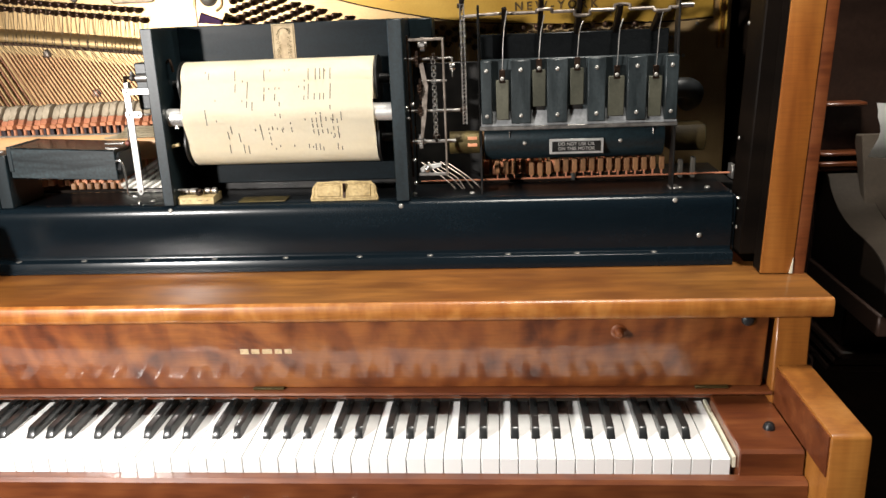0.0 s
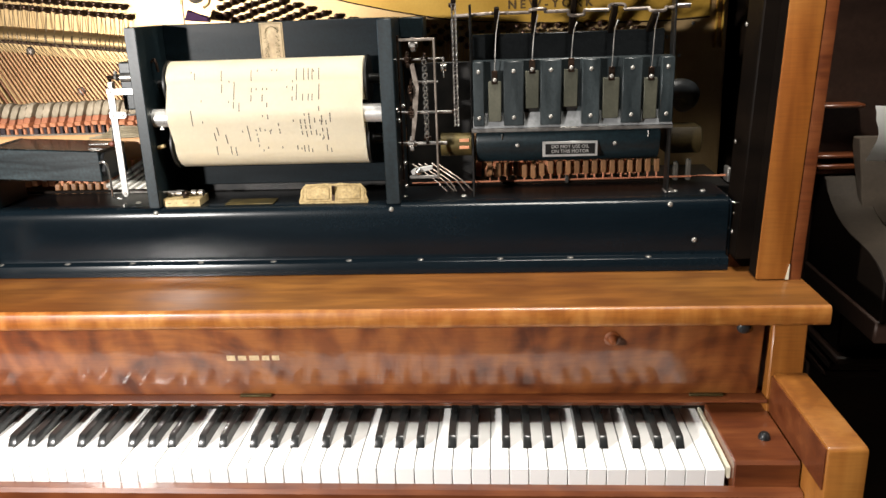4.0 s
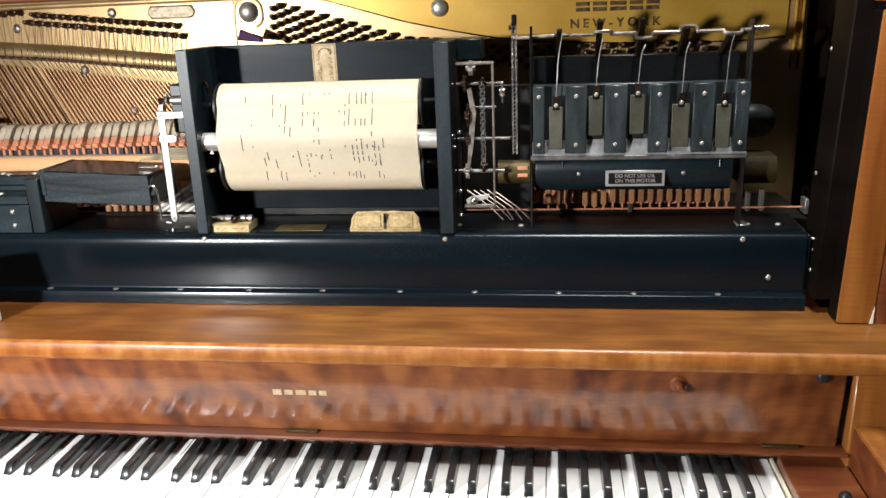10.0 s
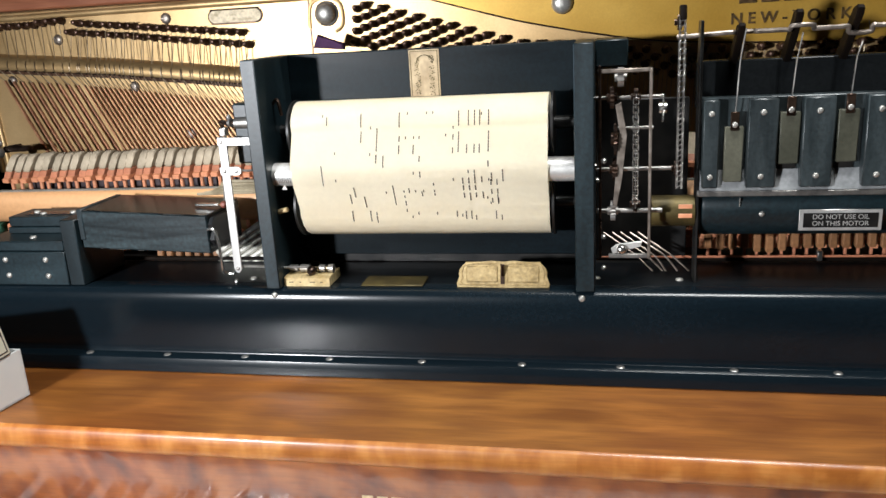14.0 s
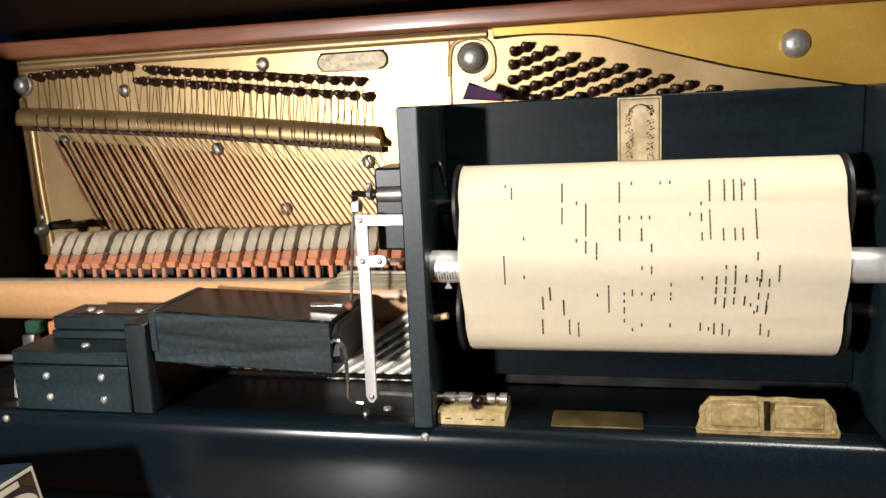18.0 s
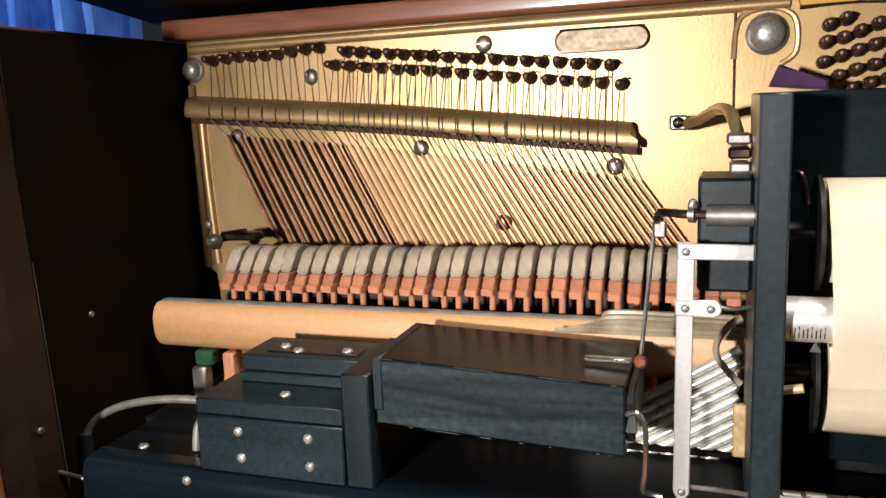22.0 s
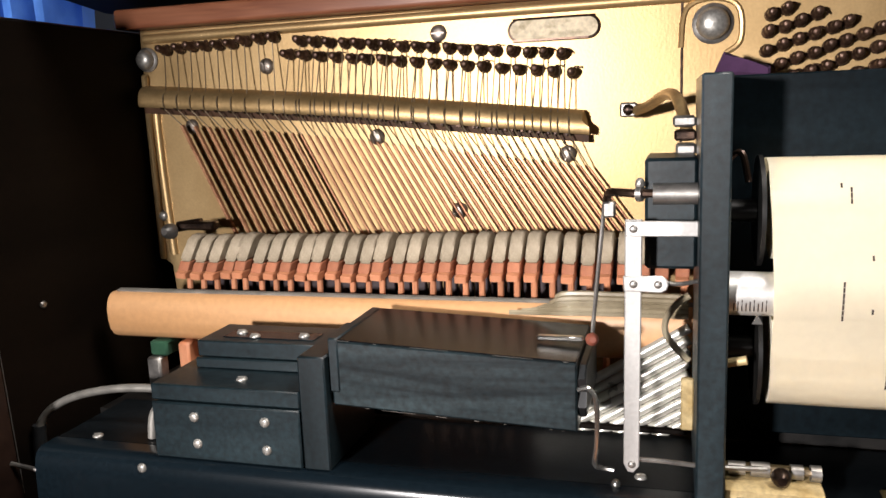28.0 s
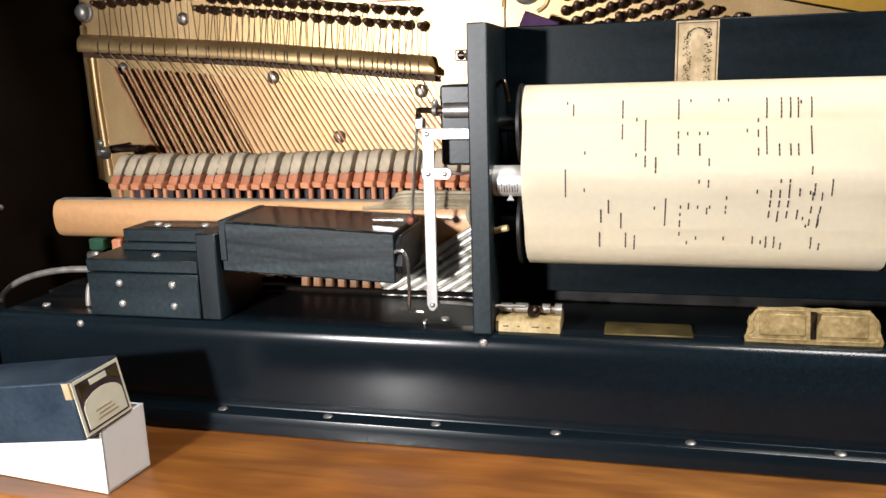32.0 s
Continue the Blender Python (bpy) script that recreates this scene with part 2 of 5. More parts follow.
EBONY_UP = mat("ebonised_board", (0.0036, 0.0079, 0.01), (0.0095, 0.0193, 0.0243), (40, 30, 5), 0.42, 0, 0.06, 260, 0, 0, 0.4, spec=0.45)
SLAT_GREY = mat("worn_black_slat", (0.0095, 0.0142, 0.0158), (0.034, 0.0445, 0.0478), (60, 40, 12), 0.4, 0, 0.2, 280, 0, 0.12, 0.25, spec=0.7)
VALVE_GREEN = mat("graphite_pearwood", (0.0429, 0.04368, 0.02964), (0.078, 0.07644, 0.05304), (30, 30, 20), 0.5, 0, 0.15, 250, 0, 0.1, 0.15)
GOLD = mat("gold_bronze_paint", (0.45, 0.298, 0.133), (0.56, 0.39, 0.19), (14, 14, 14), 0.42, 0.66, 0.1, 400, 0, 0, 0.06)
GOLD_DEEP = mat("deep_gold_paint", (0.48, 0.275, 0.038), (0.57, 0.35, 0.062), (10, 10, 14), 0.4, 0.4, 0.04, 400, 0, 0, 0.05)
GOLD_BAR = mat("bronze_bar", (0.35, 0.23, 0.1), (0.47, 0.325, 0.155), (20, 40, 40), 0.42, 0.75, 0.12, 300, 0, 0, 0.1)
BLUED = mat("blued_steel", (0.022, 0.014, 0.011), (0.075, 0.046, 0.031), (150, 150, 150), 0.32, 0.8, 0.1, 500, 0, 0.25)
PIN_RUST = mat("browned_tuning_pin", (0.042, 0.021, 0.0135), (0.1275, 0.072, 0.0465), (260, 260, 260), 0.36, 0.55, 0.25, 700, 0, 0.25, 0.2)
BAR_SHADE = mat("dark_bearing_strip", (0.045, 0.02, 0.009), (0.08, 0.038, 0.018), (60, 60, 60), 0.6, 0, 0.1, 300, spec=0.2)
CAST_BROWN = mat("browned_cast_letter", (0.045, 0.026, 0.009), (0.16, 0.095, 0.03), (200, 200, 200), 0.45, 0.3, 0.2, 500)
PLATE_BRASS = mat("worn_dark_brass", (0.23, 0.16, 0.06), (0.42, 0.315, 0.145), (90, 90, 90), 0.5, 0.35, 0.2, 300, 0, 0, 0.25)
SEAT_GREY = mat("pale_worn_seat", (0.15, 0.1575, 0.1613), (0.27, 0.2775, 0.2812), (60, 60, 60), 0.5, 0.1, 0.1, 300, 0, 0.1, 0.12)
TRUNK_CLOTH = mat("olive_brown_cloth", (0.02, 0.013, 0.003), (0.036, 0.024, 0.006), (40, 40, 40), 0.6, 0, 0.3, 400, 0, 0, 0.15, spec=0.25)
COPPER = mat("wound_copper", (0.25, 0.11, 0.055), (0.43, 0.22, 0.115), (60, 60, 60), 0.42, 0.6, 0.4, 900, 0, 0.18)
STEEL = mat("steel_wire", (0.25, 0.19, 0.12), (0.42, 0.34, 0.23), (60, 60, 60), 0.36, 0.75, 0, 400)
NICKEL = mat("nickel_plate", (0.5, 0.49, 0.46), (0.68, 0.66, 0.62), (50, 50, 50), 0.24, 0.95, 0.06, 400, 0, 0, 0.06)
SCREW_STEEL = mat("dull_nickel_screw", (0.36, 0.35, 0.32), (0.52, 0.5, 0.46), (300, 300, 300), 0.4, 0.65, 0.1, 600, 0, 0.12, 0.1)
DULL_STEEL = mat("dull_steel", (0.22, 0.21, 0.2), (0.42, 0.4, 0.37), (60, 60, 60), 0.42, 0.85, 0.1, 400, 0, 0, 0.1)
ALU = mat("brushed_aluminium", (0.55, 0.54, 0.52), (0.74, 0.73, 0.7), (50, 50, 8), 0.4, 0.6, 0.08, 400, 0, 0, 0.06)
LEAD_TUBE = mat("bright_metal_tube", (0.58, 0.56, 0.5), (0.78, 0.76, 0.69), (70, 70, 70), 0.3, 0.5, 0.1, 300, 0, 0.12)
PIPE_GREY = mat("grey_lead_pipe", (0.3, 0.29, 0.26), (0.46, 0.44, 0.4), (70, 70, 70), 0.36, 0.55, 0.12, 300, 0, 0.12)
BRASS = mat("aged_brass", (0.38, 0.27, 0.11), (0.6, 0.48, 0.26), (60, 60, 60), 0.5, 0.35, 0.15, 300, 0, 0, 0.2)
BRASS_DARK = mat("tarnished_brass", (0.06, 0.045, 0.015), (0.125, 0.094, 0.031), (45, 45, 45), 0.5, 0.5, 0.12, 300, 0, 0, 0.15)
IVORY = mat("ivory_key_top", (0.88, 0.885, 0.87), (0.92, 0.925, 0.915), (20, 6, 20), 0.14, 0, 0.02, 200, 1.0, 0.03)
EBONY_KEY = mat("ebony_key", (0.011, 0.012, 0.012), (0.024, 0.025, 0.025), (60, 10, 60), 0.3, 0, 0.06, 300, 0.35)
FELT = mat("hammer_felt", (0.31, 0.252, 0.175), (0.45, 0.375, 0.275), (70, 70, 70), 0.95, 0, 0.5, 700, 0, 0.12, 0.1)
HAMMER_WOOD = mat("reddish_hammer_wood", (0.5, 0.19, 0.09), (0.66, 0.3, 0.16), (40, 40, 60), 0.5, 0, 0.1, 300, 0, 0.12)
CORE_WOOD = mat("stained_hammer_core", (0.2, 0.055, 0.035), (0.3, 0.095, 0.055), (60, 60, 60), 0.55, 0, 0.1, 300, 0, 0.15)
CHECK_WOOD = mat("tan_check_wood", (0.15, 0.068, 0.026), (0.26, 0.125, 0.052), (50, 50, 50), 0.5, 0, 0.1, 300, 0, 0.25, 0.15)
HAMMER_CORE = mat("shaded_hammer_wood", (0.36, 0.13, 0.065), (0.48, 0.195, 0.105), (50, 50, 50), 0.55, 0, 0.1, 300, 0, 0.15, 0.1)
RAIL_WOOD = mat("pale_maple", (0.58, 0.31, 0.135), (0.7, 0.41, 0.21), (2, 30, 30), 0.42, 0, 0.05, 200, 0.1, 0, 0.06)
GREY_FELT = mat("grey_felt", (0.14, 0.13, 0.11), (0.24, 0.22, 0.19), (50, 50, 50), 0.95, 0, 0.5, 700)
FELT_DARK = mat("dusty_dark_felt", (0.05, 0.044, 0.035), (0.1, 0.09, 0.074), (50, 50, 50), 0.95, 0, 0.5, 700)
GREEN_FELT = mat("green_felt", (0.01, 0.05, 0.025), (0.02, 0.08, 0.04), (50, 50, 50), 0.95, 0, 0.5, 700)
PAPER = mat("roll_paper", (0.89, 0.815, 0.64), (0.92, 0.855, 0.69), (6, 9, 9), 0.8, 0, 0.05, 200, 0, 0, 0.02)
INK = mat("perforation_dark", (0.03, 0.022, 0.018), (0.07, 0.05, 0.035), (90, 90, 90), 0.9)
LABEL = mat("aged_label_paper", (0.32, 0.23, 0.12), (0.52, 0.4, 0.24), (70, 70, 40), 0.6, 0, 0.1, 200, 0, 0, 0.12)
OLD_STEEL = mat("old_screw_steel", (0.17, 0.14, 0.115), (0.36, 0.31, 0.265), (90, 90, 90), 0.4, 0.7, 0.1, 400, 0, 0.15)
TABLET = mat("worn_tablet", (0.33, 0.26, 0.14), (0.72, 0.61, 0.42), (90, 90, 120), 0.6, 0, 0.1, 200, 0, 0, 0.2, mid=(0.3, 0.52))
PURPLE = mat("purple_felt", (0.045, 0.015, 0.05), (0.075, 0.03, 0.085), (60, 60, 60), 0.95, 0, 0.5, 700)
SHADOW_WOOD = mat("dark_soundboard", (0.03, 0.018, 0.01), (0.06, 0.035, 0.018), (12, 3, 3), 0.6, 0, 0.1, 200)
BLACK_IRON = mat("black_iron", (0.006, 0.006, 0.006), (0.02, 0.018, 0.016), (40, 40, 40), 0.45, 0.3, 0.1, 300)
BOX_BLUE = mat("worn_blue_paper", (0.01, 0.021, 0.036), (0.03, 0.05, 0.07), (14, 14, 14), 0.5, 0, 0.15, 250, 0, 0, 0.2)
CARD_WHITE = mat("white_card", (0.8, 0.8, 0.78), (0.87, 0.87, 0.85), (14, 14, 14), 0.75, 0, 0.05, 250)
CREAM = mat("cream_print", (0.66, 0.62, 0.48), (0.76, 0.72, 0.57), (60, 60, 60), 0.7)
GILT = mat("worn_gilt", (0.4, 0.29, 0.16), (0.6, 0.46, 0.28), (200, 200, 200), 0.5)
PRINT_DARK = mat("dark_brown_print", (0.025, 0.015, 0.02), (0.06, 0.035, 0.035), (90, 90, 90), 0.6)
BLUE_CLOTH = mat("blue_cloth", (0.015, 0.1, 0.45), (0.2, 0.42, 0.85), (9, 9, 4), 0.8, 0, 0.3, 200)
WALL_PAINT = mat("dark_room_wall", (0.012, 0.01, 0.009), (0.022, 0.018, 0.016), (2, 2, 2), 0.8, 0, 0.1, 60)
CARPET = mat("brown_carpet", (0.05, 0.035, 0.024), (0.085, 0.06, 0.04), (9, 9, 9), 0.95, 0, 0.5, 400)
RUBBER = mat("black_rubber", (0.008, 0.009, 0.01), (0.018, 0.02, 0.022), (50, 50, 50), 0.4)


# ---- builders ----
def thing(name, at, label, category, group="", kind=""):
    """An Empty at the base of a thing, which parents its parts."""
    ob = new(name)
    ob.empty_display_size = 0.05
    ob.location = at
    return tagged(ob, label, category, group, kind)


def part(name, bm, material, parent=None, label="", smooth=40):
    """Links a bmesh, in world places, as one mesh under a thing or a part."""
    me = bpy.data.meshes.new(name)
    bmesh.ops.recalc_face_normals(bm, faces=bm.faces)
    bm.to_mesh(me)
    bm.free()
    me.materials.append(material)
    if smooth:
        me.polygons.foreach_set("use_smooth", [True] * len(me.polygons))
        me.set_sharp_from_angle(angle=radians(smooth))
    ob = new(name, me)
    if parent:
        ob.parent = parent
        if parent.type == "EMPTY":
            ob.matrix_parent_inverse = Matrix.Translation(parent.location).inverted()
    if label:
        ob["label"] = label
    return ob


def piece(name, me, at, parent, turn=(0, 0, 0), scale=(1, 1, 1)):
    """One more object on a shared mesh."""
    ob = new(name, me)
    ob.matrix_basis = Matrix.LocRotScale(at, Euler([radians(a) for a in turn]), scale)
    ob.parent = parent
    if parent.type == "EMPTY":
        ob.matrix_parent_inverse = Matrix.Translation(parent.location).inverted()
    return ob


def mesh_of(name, bm, material, smooth=40):
    me = bpy.data.meshes.new(name)
    bmesh.ops.recalc_face_normals(bm, faces=bm.faces)
    bm.to_mesh(me)
    bm.free()
    me.materials.append(material)
    if smooth:
        me.polygons.foreach_set("use_smooth", [True] * len(me.polygons))
        me.set_sharp_from_angle(angle=radians(smooth))
    return me


def fresh():
    return bmesh.new()


def block(bm, x0, x1, y0, y1, z0, z1, bevel=0.001, seg=1):
    v = bmesh.ops.create_cube(bm, size=1.0)["verts"]
    for p in v:
        p.co = ((x0 + x1) / 2 + p.co.x * (x1 - x0), (y0 + y1) / 2 + p.co.y * (y1 - y0), (z0 + z1) / 2 + p.co.z * (z1 - z0))
    if bevel:
        e = list({e for p in v for e in p.link_edges})
        bmesh.ops.bevel(bm, geom=e, offset=bevel, segments=seg, affect="EDGES", profile=0.6)
    return bm


def prism(bm, outline, a, b, axis="x", bevel=0.0, seg=1):
    """An outline in the plane across the axis, pushed from a to b: (y, z) along x, (x, z) along y, (x, y) along z."""
    def put(s, p, q):
        return (s, p, q) if axis == "x" else (p, s, q) if axis == "y" else (p, q, s)
    one, two = [bm.verts.new(put(a, *p)) for p in outline], [bm.verts.new(put(b, *p)) for p in outline]
    n = len(outline)
    faces = [bm.faces.new(one), bm.faces.new(two[::-1])]
    for i in range(n):
        faces.append(bm.faces.new((one[i], two[i], two[(i + 1) % n], one[(i + 1) % n])))
    if bevel:
        e = list({e for f in faces[:2] for e in f.edges})
        bmesh.ops.bevel(bm, geom=e, offset=bevel, segments=seg, affect="EDGES", profile=0.6)
    return bm


def rod(bm, p, q, r, n=10, r2=None):
    p, q = Vector(p), Vector(q)
    d = q - p
    m = Matrix.Translation((p + q) / 2) @ d.to_track_quat("Z", "Y").to_matrix().to_4x4()
    bmesh.ops.create_cone(bm, cap_ends=True, segments=n, radius1=r, radius2=r if r2 is None else r2, depth=d.length, matrix=m)
    return bm


def hose(bm, points, r, n=8):
    """A round tube along a line of points, with smooth bends."""
    pts = [Vector(p) for p in points]
    fine = []
    for i in range(len(pts) - 1):
        a, b, c, d = pts[max(i - 1, 0)], pts[i], pts[i + 1], pts[min(i + 2, len(pts) - 1)]
        for k in range(5):
            t = k / 5
            fine.append(0.5 * ((2 * b) + (c - a) * t + (2 * a - 5 * b + 4 * c - d) * t * t + (3 * b - a - 3 * c + d) * t ** 3))
    fine.append(pts[-1])
    rings, up = [], Vector((0.13, 0.31, 0.94)).normalized()
    for i, p in enumerate(fine):
        d = (fine[min(i + 1, len(fine) - 1)] - fine[max(i - 1, 0)]).normalized()
        s = d.cross(up)
        s = s.normalized() if s.length > 1e-4 else d.orthogonal().normalized()
        u = s.cross(d)
        up = u
        rings.append([bm.verts.new(p + r * (math.cos(a) * s + math.sin(a) * u)) for a in (2 * math.pi * k / n for k in range(n))])
    for one, two in zip(rings, rings[1:]):
        for k in range(n):
            bm.faces.new((one[k], one[(k + 1) % n], two[(k + 1) % n], two[k]))
    bm.faces.new(rings[0]), bm.faces.new(rings[-1][::-1])
    return bm


def dome(bm, at, r, high, axis=(0, -1, 0), n=14, slot=True):
    """A round screw or bolt head with a flange and a slot."""
    m = Matrix.Translation(at) @ Vector(axis).to_track_quat("Z", "Y").to_matrix().to_4x4()
    prof = [(r, 0), (r, high * 0.25), (r * 0.8, high * 0.7), (r * 0.45, high * 0.95)]
    rings = [[bm.verts.new(m @ Vector((q * math.cos(a), q * math.sin(a), h))) for a in (2 * math.pi * k / n for k in range(n))] for q, h in prof]
    for one, two in zip(rings, rings[1:]):
        for k in range(n):
            bm.faces.new((one[k], one[(k + 1) % n], two[(k + 1) % n], two[k]))
    bm.faces.new(rings[-1])
    if slot:
        v = bmesh.ops.create_cube(bm, size=1.0)["verts"]
        for p in v:
            p.co = m @ Vector((p.co.x * r * 1.5, p.co.y * r * 0.16, high * 0.93 + p.co.z * high * 0.14))
    return bm


def screw_mesh(name, r, high, material, axis=(0, -1, 0), n=12):
    return mesh_of(name, dome(fresh(), (0, 0, 0), r, high, axis, n), material)


def arc(cx, cz, r, a0, a1, n):
    return [(cx + r * math.cos(radians(a0 + (a1 - a0) * k / n)), cz + r * math.sin(radians(a0 + (a1 - a0) * k / n))) for k in range(n + 1)]


def words(name, text, size, at, material, parent, turn=(90, 0, 0), depth=0.0002, label="", spread=1.0):
    cu = bpy.data.curves.new(name, "FONT")
    cu.body, cu.size, cu.extrude, cu.align_x, cu.align_y = text, size, depth, "CENTER", "CENTER"
    cu.space_character = spread
    cu.offset = 0.0004 if size > 0.01 else 0.0
    tmp = bpy.data.objects.new(name + "_curve", cu)
    me = bpy.data.meshes.new_from_object(tmp)
    bpy.data.objects.remove(tmp)
    me.materials.append(material)
    ob = piece(name, me, at, parent, turn)
    if label:
        ob["label"] = label
    return ob


STEEL_SCREW = screw_mesh("screw", 0.0037, 0.0022, SCREW_STEEL)
SMALL_SCREW = screw_mesh("screw", 0.003, 0.0018, SCREW_STEEL)
LIP_SCREW = screw_mesh("screw", 0.0045, 0.0016, DULL_STEEL, (0, 0, 1))
TOP_SCREW = screw_mesh("screw", 0.0042, 0.0024, SCREW_STEEL, (0, 0, 1))

# ---- room ----
def room_part(name, bm, material, label, category, kind="structure"):
    return tagged(part(name, bm, material), label, category, "", kind)


room_part("floor", block(fresh(), -3, 3.2, -3, 2.6, -0.1, 0.0, 0), CARPET, "brown carpeted floor under the pianos", "floor")
room_part("ceiling", block(fresh(), -3.1, 3.3, -3.1, 2.7, 2.7, 2.8, 0), WALL_PAINT, "dark ceiling of the dim room", "ceiling")
room_part("wall_north", block(fresh(), -3.1, 3.3, 2.6, 2.7, 0.0, 2.7, 0), WALL_PAINT, "dark wall behind the piano", "wall")
room_part("wall_south", block(fresh(), -3.1, 3.3, -3.1, -3.0, 0.0, 2.7, 0), WALL_PAINT, "dark wall facing the piano", "wall")
room_part("wall_west", block(fresh(), -3.1, -3.0, -3, 2.6, 0.0, 2.7, 0), WALL_PAINT, "dark wall of the dim room", "wall")
room_part("wall_east", block(fresh(), 3.2, 3.3, -3, 2.6, 0.0, 2.7, 0), WALL_PAINT, "dark wall of the dim room", "wall")

# blue cloth hanging beyond the piano
bm = fresh()
cols, rows_n = 69, 9
grid_v = [[bm.verts.new((-2.75 + 0.02 * i + 0.012 * math.sin(i * 0.9), 1.35 + 0.035 * math.sin(i * 1.1) + 0.02 * math.sin(i * 0.37 + j), j * 0.24)) for j in range(rows_n)] for i in range(cols)]
for i in range(cols - 1):
    for j in range(rows_n - 1):
        bm.faces.new((grid_v[i][j], grid_v[i + 1][j], grid_v[i + 1][j + 1], grid_v[i][j + 1]))
bmesh.ops.solidify(bm, geom=bm.faces[:], thickness=0.004)
curtain = tagged(part("blue_curtain", bm, BLUE_CLOTH), "bright blue cloth hanging in folds beyond the piano", "curtain")

# ---- piano case ----
case = thing("piano_case", (0.015, 0.3, 0.0), "polished walnut upright piano case with open front", "piano")
LX0, LX1, RX0, RX1 = -0.71, -0.662, 0.6903, 0.7333
for x0, x1, o0, o1 in ((LX0, LX1, -0.7255, -0.7105), (RX0, RX1, 0.7335, 0.7505)):
    part("side_panel", block(fresh(), o0, o1, 0.1915 if x0 > 0 else 0.226, 0.66, 0.0, 1.346, 0.003, 2), RED_WOOD, case, "reddish walnut side")
    part("post", block(fresh(), x0, x1, 0.19, 0.196, 0.9125, 1.29, 0.0025, 2), POST_WOOD if x0 > 0 else SHADED_POST_WOOD, case, "walnut front post")
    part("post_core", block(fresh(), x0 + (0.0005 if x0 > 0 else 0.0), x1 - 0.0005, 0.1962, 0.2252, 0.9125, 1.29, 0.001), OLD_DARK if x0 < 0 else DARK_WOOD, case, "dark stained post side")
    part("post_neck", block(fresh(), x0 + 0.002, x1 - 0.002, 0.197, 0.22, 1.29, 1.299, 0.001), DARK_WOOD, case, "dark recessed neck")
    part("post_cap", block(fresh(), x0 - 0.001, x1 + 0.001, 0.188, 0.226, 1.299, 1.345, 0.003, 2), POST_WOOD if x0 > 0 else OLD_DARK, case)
    inner0, inner1 = (-0.7095, -0.685) if x0 < 0 else (x0 - 0.02, x0 + 0.02)
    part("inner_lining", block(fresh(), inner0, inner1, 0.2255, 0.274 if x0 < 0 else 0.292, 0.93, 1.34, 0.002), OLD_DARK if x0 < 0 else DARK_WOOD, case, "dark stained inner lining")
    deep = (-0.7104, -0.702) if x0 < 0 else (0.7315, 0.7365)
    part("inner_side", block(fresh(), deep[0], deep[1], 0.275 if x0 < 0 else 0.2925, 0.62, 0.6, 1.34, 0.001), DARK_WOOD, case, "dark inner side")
part("worn_edge", hose(fresh(), [(-0.6847 - 0.042 * (z - 0.92), 0.2735, z) for z in (0.96, 1.05, 1.16)], 0.0004, 5), DULL_STEEL, case, "worn pale edge")
part("pale_chip", prism(fresh(), [(0.728, 0.913), (0.7325, 0.913), (0.7324, 0.935)], 0.1885, 0.1898, "y"), CREAM, case, "pale chipped corner", 0)
part("peg", rod(fresh(), (-0.688, 0.266, 0.989), (-0.667, 0.271, 0.983), 0.002, 8), DULL_STEEL, case, "small bare pin")
for p in ((-0.699, 0.245, 1.276), (-0.689, 0.254, 1.029), (-0.7015, 0.335, 1.102)):
    piece("screw", screw_mesh("screw", 0.0035, 0.002, DULL_STEEL, (1, 0, 0)), p, case)
for p in ((0.6702, 0.25, 1.245), (0.6702, 0.245, 0.965), (0.6702, 0.26, 1.09)):
    piece("screw", screw_mesh("screw", 0.003, 0.002, DULL_STEEL, (-1, 0, 0)), p, case)
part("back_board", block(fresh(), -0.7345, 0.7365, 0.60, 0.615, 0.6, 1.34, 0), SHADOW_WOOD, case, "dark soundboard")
part("bottom_panel", block(fresh(), -0.70, 0.735, 0.06, 0.085, 0.05, 0.66, 0.003), RED_WOOD, case)
part("top_rail", block(fresh(), -0.716, 0.757, 0.487, 0.62, 1.3435, 1.363, 0.004, 3), BAR_WOOD, case, "mahogany top rail")
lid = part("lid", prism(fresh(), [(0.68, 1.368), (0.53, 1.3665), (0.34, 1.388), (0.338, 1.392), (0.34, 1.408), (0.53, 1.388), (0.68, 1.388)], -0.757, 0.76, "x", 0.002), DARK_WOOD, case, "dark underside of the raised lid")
part("hinge_rail", block(fresh(), -0.755, 0.757, 0.6205, 0.6595, 1.345, 1.366, 0.003), RED_WOOD, case)

for o in case.children:
    if o.name.split(".")[0] in ("post", "post_core", "side_panel", "post_neck", "post_cap", "inner_lining") and o.data.vertices:
        lean = 0.035
        lean = lean if o.data.vertices[0].co.x > 0 else -0.042
        for v in o.data.vertices:
            v.co.x += lean * (v.co.z - 0.92)
# shelf with a thick rounded front edge
part("shelf_edge", prism(fresh(), [(0.0985, 0.9118), (0.0955, 0.9108), (0.0928, 0.907), (0.0925, 0.891), (0.095, 0.8863), (0.0985, 0.8848)], -0.753, 0.754, "x", 0.001), EDGE_WOOD, case, "mottled crossbanded shelf edge")
part("shelf", prism(fresh(), [(0.2495, 0.9115), (0.0987, 0.9115), (0.0987, 0.885), (0.2495, 0.885)], -0.753, 0.754, "x", 0.003, 2), SHELF_WOOD, case, "thick polished walnut shelf")
for x0, x1 in ((-0.705, -0.661), (0.691, 0.735)):
    part("stile", block(fresh(), x0, x1, 0.112, 0.2, 0.70, 0.8848, 0.002), POST_WOOD, case)
